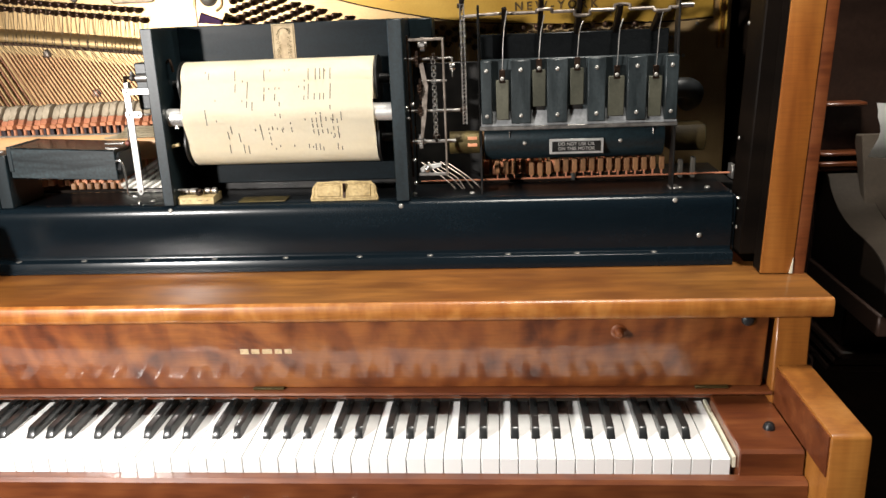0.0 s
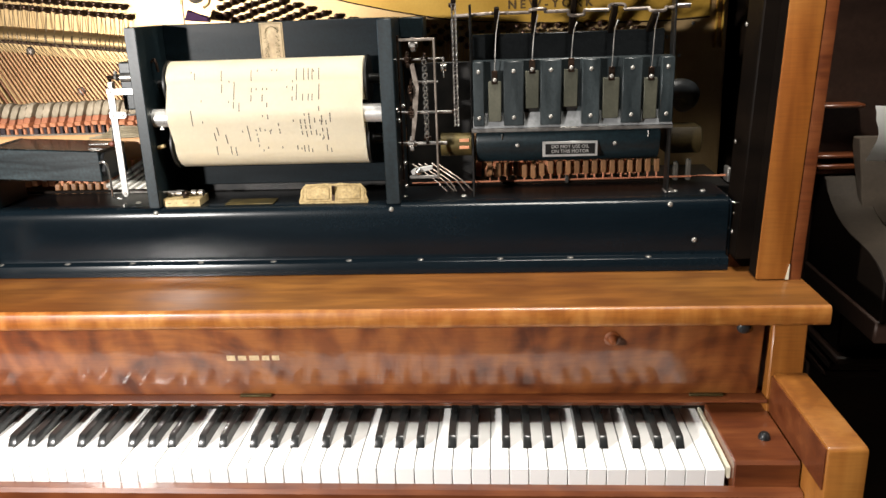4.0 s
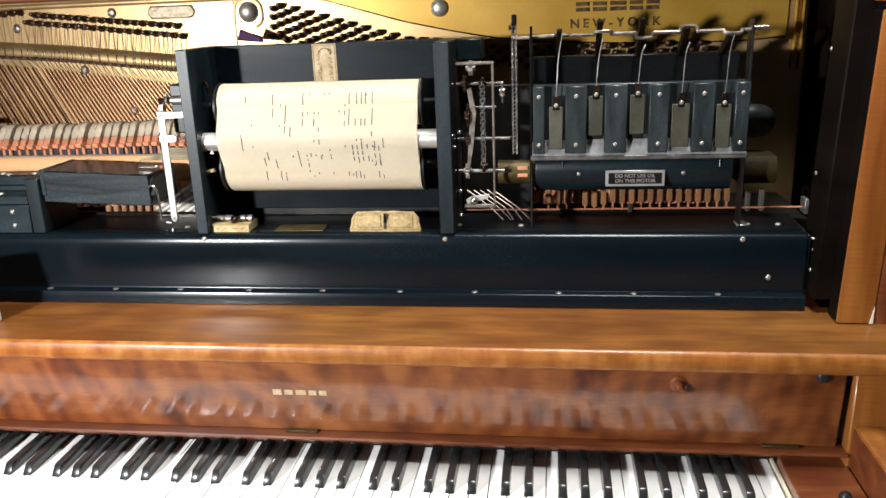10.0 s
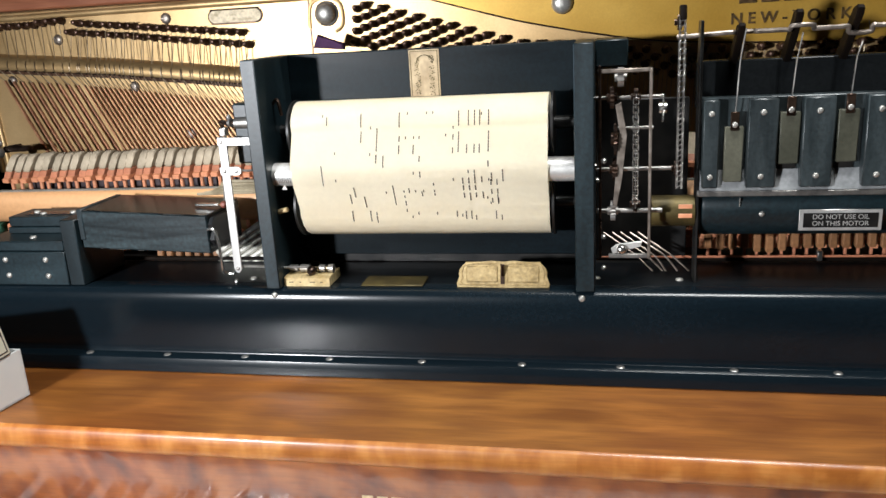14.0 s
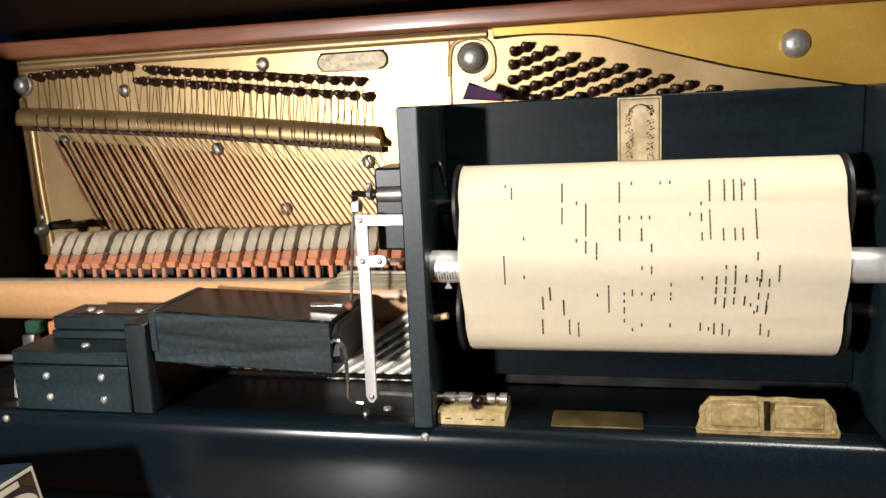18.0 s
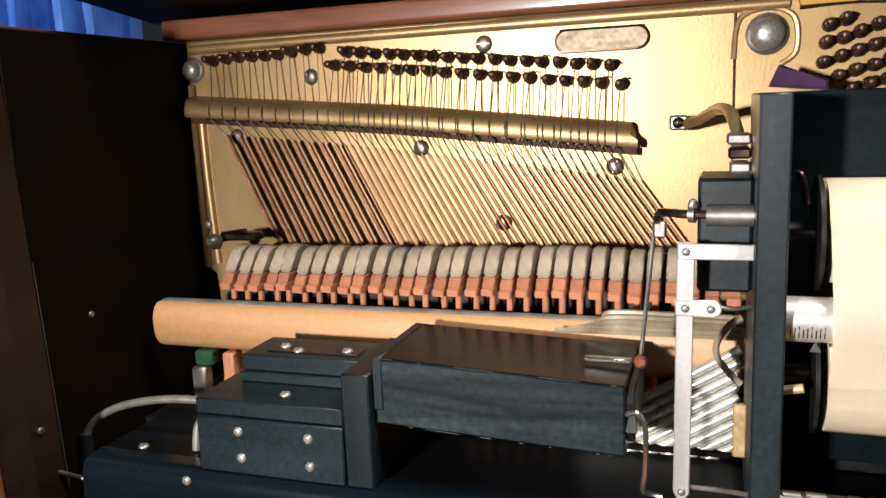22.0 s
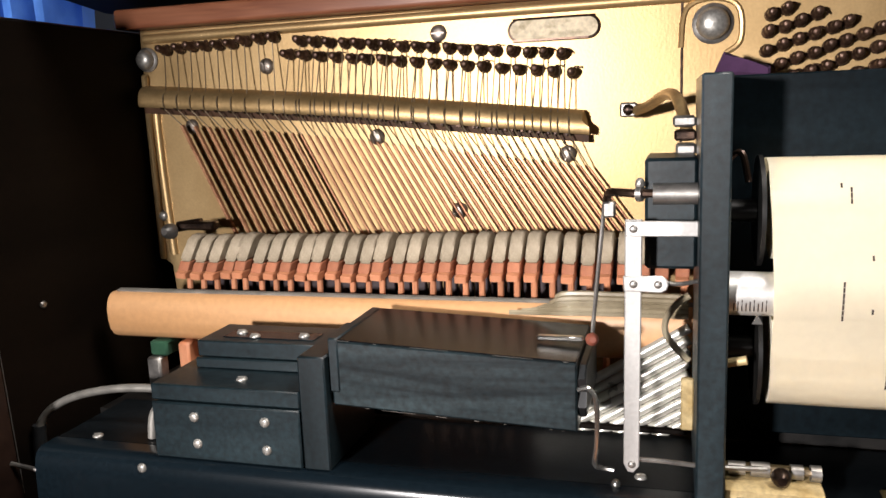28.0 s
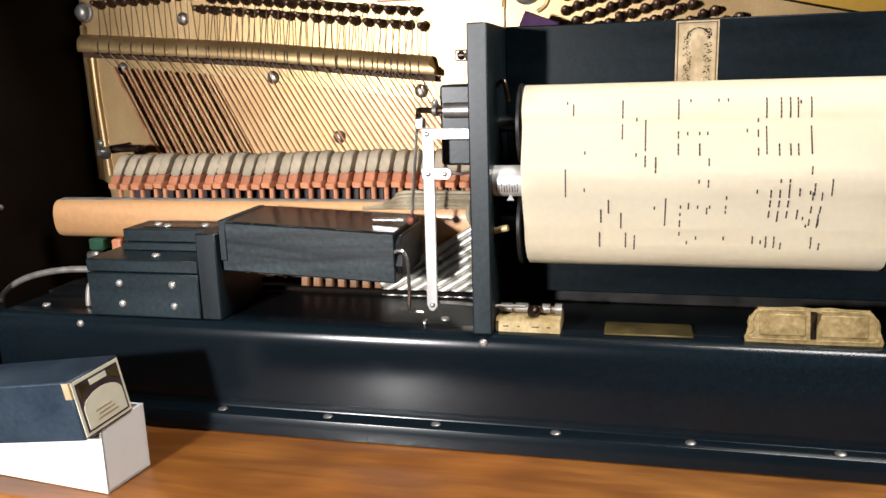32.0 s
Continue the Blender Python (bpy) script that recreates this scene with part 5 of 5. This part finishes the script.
def chain(x, y, z0, z1, gap, name, label):
    """Two runs of small links, each turned across the last."""
    bm = fresh()
    for side in (-1, 1):
        z, k = z0, 0
        while z < z1:
            s = side * gap
            if k % 2:
                pts = [(x - 0.0026, y + s, z), (x + 0.0026, y + s, z), (x + 0.0026, y + s, z + 0.006), (x - 0.0026, y + s, z + 0.006)]
            else:
                pts = [(x, y + s - 0.0016, z), (x, y + s + 0.0016, z), (x, y + s + 0.0016, z + 0.0052), (x, y + s - 0.0016, z + 0.0052)]
            for a, b in zip(pts, pts[1:] + pts[:1]):
                rod(bm, a, b, 0.00055, 5)
            z += 0.0046
            k += 1
    o = part(name, bm, NICKEL, gear, label)
    return tagged(o, kind="stuff")
chain(0.2445, 0.268, 1.1, 1.214, 0.006, "drive_chain", "fine nickel link chain")
bm = fresh()
for dx in (-0.0024, 0.0024):
    for turn in (0.0, math.pi):
        hose(bm, [(0.287 + dx + 0.0008 * math.cos(k * 1.3 + turn), 0.262 + 0.0008 * math.sin(k * 1.3 + turn), 1.12 + 0.00105 * k) for k in range(161)], 0.00055, 5)
for k in range(32):
    rod(bm, (0.2846, 0.262, 1.121 + 0.0052 * k), (0.2894, 0.262, 1.1238 + 0.0052 * k), 0.0006, 5)
tagged(part("drive_chain", bm, DULL_STEEL, gear, "long steel link chain"), kind="stuff")
part("chain_top", block(fresh(), 0.284, 0.2905, 0.256, 0.27, 1.284, 1.298, 0.002, 2), DARK_WOOD, gear, "dark brown bearing block")
part("lower_lever", prism(fresh(), [(0.222, 1.052), (0.25, 1.06), (0.252, 1.066), (0.226, 1.0625), (0.22, 1.058)], 0.258, 0.261, "y", 0.0006), ALU, gear, "bright bent lever")
part("lever_pivot", dome(fresh(), (0.231, 0.2575, 1.0575), 0.0055, 0.006, (0, -1, 0), 14, False), NICKEL, gear)
for x, z in ((0.2125, 1.07), (0.213, 1.15), (0.2125, 1.036), (0.204, 1.145), (0.206, 1.13)):
    part("nut", dome(fresh(), (x, 0.262, z), 0.0032, 0.004, (0.3, -1, 0), 8, False), NICKEL, gear)
part("gear_back", block(fresh(), 0.2037, 0.306, 0.372, 0.378, 1.0118, 1.2, 0.001), BLACK_IRON, gear)
part("brass_drum", rod(fresh(), (0.262, 0.3, 1.088), (0.306, 0.3, 1.088), 0.0165, 24), BRASS_DARK, gear, "brass drum with paper bands")
for z in (1.084, 1.094):
    part("drum_band", block(fresh(), 0.289, 0.303, 0.2825, 0.2835, z, z + 0.0045, 0.0003), HAMMER_WOOD, gear, "", 0)

# ---- metal tubing ----
tubes = thing("tube_bundle", (-0.22, 0.34, 1.0118), "bundle of bright metal pneumatic tubes beside the spool box", "tubing")
for k in range(9):
    z1 = 1.022 + 0.0088 * k
    run = min(0.115, (z1 - 1.0) / 0.62)
    y = 0.367
    z0 = z1 - 0.62 * run
    part("tube", hose(fresh(), [(-0.169 - run, y, z0), (-0.169 - 0.65 * run, y + 0.0008, z0 + 0.21 * run), (-0.169 - 0.3 * run, y + 0.0006, z0 + 0.43 * run), (-0.169, y, z1)], 0.0036, 10), LEAD_TUBE, tubes)
for k in range(5):
    z = 1.1 + 0.0036 * k
    part("loose_tube", hose(fresh(), [(-0.3 + 0.01 * k, 0.366, 1.1 + 0.0012 * k), (-0.26, 0.364, z + 0.001), (-0.21, 0.362, z + 0.002), (-0.17, 0.36, z + 0.002)], 0.0021, 6), CLEAR_TUBE, tubes, "clouded vinyl tube")
part("rubber_loop", hose(fresh(), [(-0.17, 0.335, 1.124), (-0.178, 0.335, 1.118), (-0.185, 0.335, 1.107), (-0.185, 0.335, 1.096), (-0.177, 0.335, 1.085), (-0.17, 0.336, 1.078)], 0.0024, 8), CLEAR_TUBE, tubes, "clouded vinyl loop")
part("brass_guide", block(fresh(), -0.1755, -0.1675, 0.292, 0.296, 1.045, 1.08, 0.001), BRASS, tubes)
for k in range(5):
    x = 0.226 + 0.0095 * k + random.uniform(-0.002, 0.002)
    part("tube", hose(fresh(), [(x - 0.014, 0.352, 1.05), (x + 0.006, 0.342, 1.038), (x + 0.024, 0.334, 1.026 + random.uniform(-0.002, 0.002)), (x + 0.04 + random.uniform(-0.006, 0.004), 0.325, 1.0125)], 0.0011, 6), OLD_STEEL, tubes)

# ---- valve block at the bass end ----
valve = thing("valve_block", (-0.48, 0.29, 1.0118), "stepped ebonised valve block with nickel screws", "valve block")
part("lower_block", block(fresh(), -0.544, -0.4265, 0.257, 0.33, 1.0118, 1.0542, 0.0012), EBONY, valve)
part("lid_board", block(fresh(), -0.5445, -0.426, 0.2585, 0.33, 1.055, 1.0672, 0.0012), EBONY, valve)
part("upper_board", block(fresh(), -0.53, -0.426, 0.296, 0.345, 1.0675, 1.0755, 0.001), EBONY, valve)
part("upper_board", block(fresh(), -0.5285, -0.427, 0.298, 0.345, 1.076, 1.0885, 0.001), EBONY, valve)
part("cover_slip", block(fresh(), -0.512, -0.4365, 0.308, 0.326, 1.0887, 1.0893, 0.0002), LACQUER, valve, "shiny dark slip")
part("upright", block(fresh(), -0.4255, -0.4055, 0.2575, 0.345, 1.0118, 1.0935, 0.0012), EBONY_UP, valve, "upright ebonised end board")
for x, z in ((-0.509, 1.0445), (-0.453, 1.0445), (-0.508, 1.0245), (-0.453, 1.0238)):
    piece("screw", STEEL_SCREW, (x, 0.257, z), valve, (0, (x * 997) % 90, 0))
for x, y, z in ((-0.48, 0.277, 1.0672), (-0.502, 0.32, 1.0893), (-0.486, 0.311, 1.0893), (-0.448, 0.317, 1.0893)):
    piece("screw", TOP_SCREW, (x, y, z), valve)
part("feed_pipe", hose(fresh(), [(-0.54, 0.312, 1.0425), (-0.6, 0.307, 1.043), (-0.64, 0.305, 1.037), (-0.668, 0.305, 1.027), (-0.686, 0.304, 1.014), (-0.694, 0.303, 0.998)], 0.0034, 10), PIPE_GREY, valve, "bent lead pipe")
part("feed_pipe", hose(fresh(), [(-0.543, 0.292, 1.041), (-0.556, 0.291, 1.0405), (-0.566, 0.288, 1.031), (-0.568, 0.286, 1.0119)], 0.0036, 10), PIPE_GREY, valve, "short bent lead pipe")
part("pipe_cuff", rod(fresh(), (-0.692, 0.3035, 1.006), (-0.6945, 0.303, 0.975), 0.0055, 12), RUBBER, valve)

# ---- tempo pneumatic ----
pneu = thing("pneumatic_box", (-0.32, 0.3, 1.045), "ebonised wedge pneumatic with pleated cloth beneath", "bellows")
part("wedge_board", prism(fresh(), [(-0.404, 1.0575), (-0.404, 1.1032), (-0.238, 1.0952), (-0.238, 1.05)], 0.2655, 0.352, "y", 0.0012), WORN_EBONY, pneu, "long ebonised wedge with brushed wear")
part("top_face", prism(fresh(), [(-0.4035, 1.1034), (-0.4035, 1.1042), (-0.2385, 1.0962), (-0.2385, 1.0954)], 0.266, 0.3515, "y"), DULL_TOP, pneu, "shiny black top face", 0)
part("back_step", block(fresh(), -0.4053, -0.398, 0.2645, 0.35, 1.067, 1.105, 0.001), EBONY_UP, pneu)
part("pleat", prism(fresh(), [(0.2665, 1.066), (0.2715, 1.075), (0.2665, 1.085), (0.274, 1.092), (0.34, 1.092), (0.34, 1.06), (0.272, 1.058)], -0.2379, -0.2325, "x", 0.001), RUBBER, pneu, "black pleated cloth end")
part("link_wire", hose(fresh(), [(-0.237, 0.263, 1.079), (-0.231, 0.262, 1.081), (-0.226, 0.263, 1.072), (-0.226, 0.266, 1.045), (-0.228, 0.27, 1.028), (-0.224, 0.274, 1.0235), (-0.216, 0.274, 1.0225)], 0.0017, 8), NICKEL, pneu, "bent nickel wire")
part("wire_eye", dome(fresh(), (-0.215, 0.275, 1.0118), 0.0032, 0.004, (0, 0, 1), 12, False), NICKEL, pneu)
part("top_clip", block(fresh(), -0.268, -0.2375, 0.298, 0.3035, 1.0993, 1.1025, 0.0008), NICKEL, pneu, "small nickel clip")
part("clip_knob", dome(fresh(), (-0.232, 0.302, 1.1005), 0.0045, 0.006, (0.2, -1, 0.2), 12, False), CORE_WOOD, pneu, "worn reddish leather button")

for a, b in (((-0.403, 0.2653, 1.1036), (-0.239, 0.2653, 1.0956)), ((-0.4045, 0.2653, 1.099), (-0.4045, 0.2653, 1.06)), ((-0.39, 0.2653, 1.0569), (-0.24, 0.2653, 1.05))):
    bm = fresh()
    p, q = Vector(a), Vector(b)
    t = random.uniform(0, 0.08)
    while t < 1.0:
        w = random.choice((0.012, 0.02, 0.05, 0.16))
        rod(bm, p.lerp(q, t), p.lerp(q, min(t + w, 1.0)), random.uniform(0.00012, 0.0003), 5)
        t += w + random.uniform(0.01, 0.2)
    tagged(part("worn_edge", bm, DULL_STEEL, pneu, "pale worn paint edge", 0), kind="stuff")

# ---- linkage beside the spool box ----
link = thing("control_linkage", (-0.19, 0.29, 1.0118), "flat metal control lever linkage on the spool box", "linkage")
part("lever_bar", prism(fresh(), [(-0.2085, 1.186), (-0.1985, 1.186), (-0.2, 1.032), (-0.2035, 1.0275), (-0.207, 1.028), (-0.2095, 1.033)], 0.262, 0.2645, "y", 0.0006), ALU, link, "long flat grey lever")
part("upper_arm", prism(fresh(), [(-0.208, 1.1765), (-0.208, 1.1855), (-0.1672, 1.1855), (-0.1672, 1.1765)], 0.259, 0.2616, "y", 0.0006), ALU, link)
part("middle_arm", prism(fresh(), [(-0.209, 1.1435), (-0.2095, 1.1525), (-0.1875, 1.153), (-0.1845, 1.1512), (-0.1835, 1.148), (-0.1845, 1.1448), (-0.1875, 1.143)], 0.259, 0.2616, "y", 0.0006), ALU, link)
for x, z in ((-0.2035, 1.181), (-0.2035, 1.148), (-0.1895, 1.148), (-0.2045, 1.033)):
    piece("rivet", screw_mesh("rivet", 0.0024, 0.0014, DULL_STEEL), (x, 0.259 if z > 1.1 else 0.262, z), link)
part("arm_wire", hose(fresh(), [(-0.1875, 0.2625, 1.149), (-0.178, 0.264, 1.1475), (-0.1672, 0.268, 1.1485)], 0.0013, 8), DULL_STEEL, link, "thin steel wire")
part("lower_rod", hose(fresh(), [(-0.204, 0.268, 1.034), (-0.185, 0.268, 1.034), (-0.16, 0.27, 1.032), (-0.125, 0.275, 1.031)], 0.0016, 8), DULL_STEEL, link)
part("pivot_block", block(fresh(), -0.198, -0.1672, 0.285, 0.335, 1.152, 1.22, 0.002), EBONY, link, "black pivot block")
part("pivot_tube", rod(fresh(), (-0.193, 0.28, 1.199), (-0.1672, 0.28, 1.199), 0.0065, 16), DULL_STEEL, link, "dark steel barrel")
part("pivot_crank", hose(fresh(), [(-0.19, 0.283, 1.199), (-0.205, 0.285, 1.199), (-0.217, 0.292, 1.199), (-0.221, 0.3, 1.197), (-0.222, 0.305, 1.19)], 0.0027, 8), BLUED, link, "dark bent crank")
part("collar", rod(fresh(), (-0.199, 0.283, 1.199), (-0.2025, 0.284, 1.199), 0.005, 10), DULL_STEEL, link)
part("set_screw", dome(fresh(), (-0.2005, 0.28, 1.204), 0.003, 0.005, (0, -0.2, 1), 8, False), DULL_STEEL, link)
part("push_rod", rod(fresh(), (-0.2235, 0.305, 1.192), (-0.232, 0.305, 1.104), 0.0014, 8), DULL_STEEL, link, "thin steel push rod")
part("rod_clamp", block(fresh(), -0.2245, -0.2165, 0.298, 0.308, 1.182, 1.192, 0.0012), DULL_STEEL, link)
strap = thing("brass_strap", (-0.18, 0.4, 1.215), "bent worn metal strap fixed to the spool box", "strap")
part("strap_band", hose(fresh(), [(-0.211, 0.47, 1.246), (-0.2, 0.455, 1.25), (-0.188, 0.42, 1.2575), (-0.18, 0.385, 1.256), (-0.175, 0.36, 1.243), (-0.172, 0.35, 1.228)], 0.0042, 10), GOLD_BAR, strap)
part("strap_tip", block(fresh(), -0.224, -0.21, 0.468, 0.474, 1.241, 1.253, 0.0015), DULL_STEEL, strap)
part("tip_screw", dome(fresh(), (-0.217, 0.4678, 1.247), 0.0045, 0.003, (0, -1, 0), 14), BLUED, strap)
for k, z in enumerate((1.24, 1.231, 1.222)):
    part("clamp", block(fresh(), -0.182 + 0.001 * k, -0.1672, 0.33, 0.352, z - 0.0035, z + 0.0035, 0.0015), BLUED if k % 2 else DULL_STEEL, strap)
tagged(part("purple_felt_strip", prism(fresh(), [(-0.152, 1.272), (-0.145, 1.288), (-0.128, 1.281), (-0.112, 1.276), (-0.112, 1.268)], 0.44, 0.452, "y", 0.002), PURPLE), "folded purple felt strip tucked behind the spool box", "felt strip")

# ---- music roll boxes on the shelf ----
def roll_box(name, material, label, place, turn, size):
    ob = thing(name, place, label, "box")
    long, deep, tall = size
    m = pose(*place, *turn)
    def put(nm, bm, mt, lb="", smooth=40, parent=ob):
        bmesh.ops.transform(bm, matrix=m, verts=bm.verts)
        return part(nm, bm, mt, parent, lb, smooth)
    return ob, put, long, deep, tall
wb, put, long, deep, tall = roll_box("white_roll_box", CARD_WHITE, "white card music roll box base on the shelf", (-0.434, 0.138, 0.912), (0, 0, -6.3), (0.3, 0.05, 0.0565))
put("base", block(fresh(), -long, 0, -deep / 2, deep / 2, 0, 0.003, 0.0005), CARD_WHITE)
for y in (-deep / 2, deep / 2 - 0.0025):
    put("long_side", block(fresh(), -long, 0, y, y + 0.0025, 0.003, tall, 0.0005), CARD_WHITE)
for x in (-long, -0.0025):
    put("end", block(fresh(), x, x + 0.0025, -deep / 2 - 0.0003, deep / 2 + 0.0003, 0.0, tall + 0.0004, 0.0006), CARD_WHITE)
put("packing", block(fresh(), -long + 0.01, -0.01, -deep / 2 + 0.006, deep / 2 - 0.006, 0.003, 0.05, 0.004), CARD_WHITE)
db, put, long, deep, tall = roll_box("blue_roll_box", BOX_BLUE, "worn dark blue music roll box lid with printed label", (-0.4335, 0.1222, 0.9676), (3.2, -9.1, -6.2), (0.305, 0.054, 0.0485))
b = put("box_body", block(fresh(), -long, 0, -deep / 2, deep / 2, 0, tall, 0.0012), BOX_BLUE)
lb = put("end_label", block(fresh(), 0.0001, 0.0008, -deep / 2 + 0.002, deep / 2 - 0.002, 0.002, tall - 0.002, 0), CREAM, "cream label with dark ornament", 0)
put("label_field", block(fresh(), 0.0009, 0.0013, -deep / 2 + 0.0045, deep / 2 - 0.0045, 0.0045, tall - 0.0045, 0), PRINT_DARK, "dark ornamental field", 0)
half = [(-0.0205, 0.006)] + [(0.0205 * math.cos(radians(a)), 0.022 + 0.011 * math.sin(radians(a))) for a in range(180, -1, -15)] + [(0.0205, 0.006)]
put("label_panel", prism(fresh(), [(y, z) for y, z in half], 0.0014, 0.0018, "x"), CREAM, "cream rounded panel", 0)
put("label_heading", block(fresh(), 0.0014, 0.0018, -0.009, 0.009, 0.038, 0.0425, 0), CREAM, "", 0)
for sy in (-1, 1):
    put("label_ornament", prism(fresh(), [(sy * 0.0105, 0.041), (sy * 0.0205, 0.042), (sy * 0.0205, 0.031), (sy * 0.0165, 0.0345), (sy * 0.0125, 0.036)], 0.0014, 0.0018, "x"), BRASS_DARK, "faded brown ornament", 0)
for k in range(3):
    put("label_line", block(fresh(), 0.0019, 0.0022, -0.011 + 0.002 * (k % 2), 0.011 - 0.0025 * (k % 3), 0.01 + 0.0034 * k, 0.0112 + 0.0034 * k, 0), LABEL, "", 0)
put("thumb_notch", rod(fresh(), (-0.155, -deep / 2 - 0.0004, 0.001), (-0.155, -deep / 2 + 0.002, 0.001), 0.009, 20), CARD_WHITE, "pale thumb notch")
put("worn_edge", block(fresh(), -0.17, -0.1, -deep / 2 - 0.0003, -deep / 2 + 0.001, tall - 0.001, tall + 0.0003, 0), LABEL, "torn pale paper edge", 0)
put("worn_edge", block(fresh(), -0.006, 0.0003, -deep / 2 - 0.0003, -deep / 2 + 0.002, tall - 0.014, tall - 0.001, 0), LABEL, "", 0)

# ---- neighbouring dark instrument ----
org = thing("neighbouring_piano", (1.25, 0.4, 0.0), "dark mahogany upright piano with scrolled cheeks standing alongside", "piano")
part("front_panel", block(fresh(), 0.86, 1.7, 0.47, 0.5, 0.0, 1.65, 0.004), OLD_DARK, org)
part("side", block(fresh(), 0.84, 0.8598, 0.46, 0.9, 0.0, 1.65, 0.004), OLD_DARK, org)
for z, h, d in ((1.106, 0.006, 0.03), (1.026, 0.006, 0.03), (1.009, 0.008, 0.034), (1.0, 0.0088, 0.028)):
    part("moulding", block(fresh(), 0.852, 0.918, 0.469 - d, 0.4698, z, z + h, 0.002), RED_WOOD, org, "brown trim moulding")
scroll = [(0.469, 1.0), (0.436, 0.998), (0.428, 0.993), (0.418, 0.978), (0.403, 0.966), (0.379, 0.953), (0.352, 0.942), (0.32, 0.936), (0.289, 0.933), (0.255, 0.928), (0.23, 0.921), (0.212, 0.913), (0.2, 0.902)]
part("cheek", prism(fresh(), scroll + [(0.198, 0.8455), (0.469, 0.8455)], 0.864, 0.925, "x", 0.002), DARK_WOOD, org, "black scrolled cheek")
# paler strip along the scroll: the top's lit tone is put into its colour
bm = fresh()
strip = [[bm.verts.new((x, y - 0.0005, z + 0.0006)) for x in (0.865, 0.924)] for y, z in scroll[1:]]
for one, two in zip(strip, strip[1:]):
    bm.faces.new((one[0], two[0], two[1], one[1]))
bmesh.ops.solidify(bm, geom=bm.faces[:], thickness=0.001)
part("cheek_top", bm, DULL_WOOD, org, "grey-brown cheek top, lit tone in its colour")
part("key_bed", block(fresh(), 0.86, 1.7, 0.2, 0.4695, 0.812, 0.845, 0.0025), OLD_DARK, org)
part("fallboard", prism(fresh(), [(0.45, 1.045), (0.45, 1.06), (0.425, 1.062), (0.38, 0.935), (0.39, 0.93)], 0.908, 1.7, "x", 0.002), DULL_WOOD, org, "grey-brown leaning fallboard")
part("gilt_line", block(fresh(), 0.93, 1.7, 0.372, 0.38, 0.926, 0.931, 0.001), GILT, org)
for z, d in ((0.74, 0.16), (0.722, 0.14), (0.70, 0.12)):
    part("step_moulding", block(fresh(), 0.862, 0.95, 0.4695 - d, 0.4695, z - 0.014, z, 0.003), OLD_DARK, org)
part("base_panel", block(fresh(), 0.86, 1.7, 0.41, 0.4695, 0.0, 0.685, 0.004), OLD_DARK, org)
part("under_bed", block(fresh(), 0.87, 1.7, 0.33, 0.4695, 0.7405, 0.8115, 0.003), OLD_DARK, org)
sheet = fresh()
v0 = []
for k in range(9):
    z = 1.042 + 0.01 * k
    edge = 0.889 - 0.004 * math.cos(k * 0.8) + (0.004 if k > 6 else 0.0)
    v0.append([sheet.verts.new((edge + d, 0.345 - 0.5 * d - 0.012 * math.sin(k * 0.4), z)) for d in (0.0, 0.03, 0.08, 0.16)])
for one, two in zip(v0, v0[1:]):
    for k in range(3):
        sheet.faces.new((one[k], one[k + 1], two[k + 1], two[k]))
bmesh.ops.solidify(sheet, geom=sheet.faces[:], thickness=0.002)
tagged(part("white_paper_roll", sheet, CARD_WHITE), "curled white paper on the neighbouring instrument's ledge", "paper")
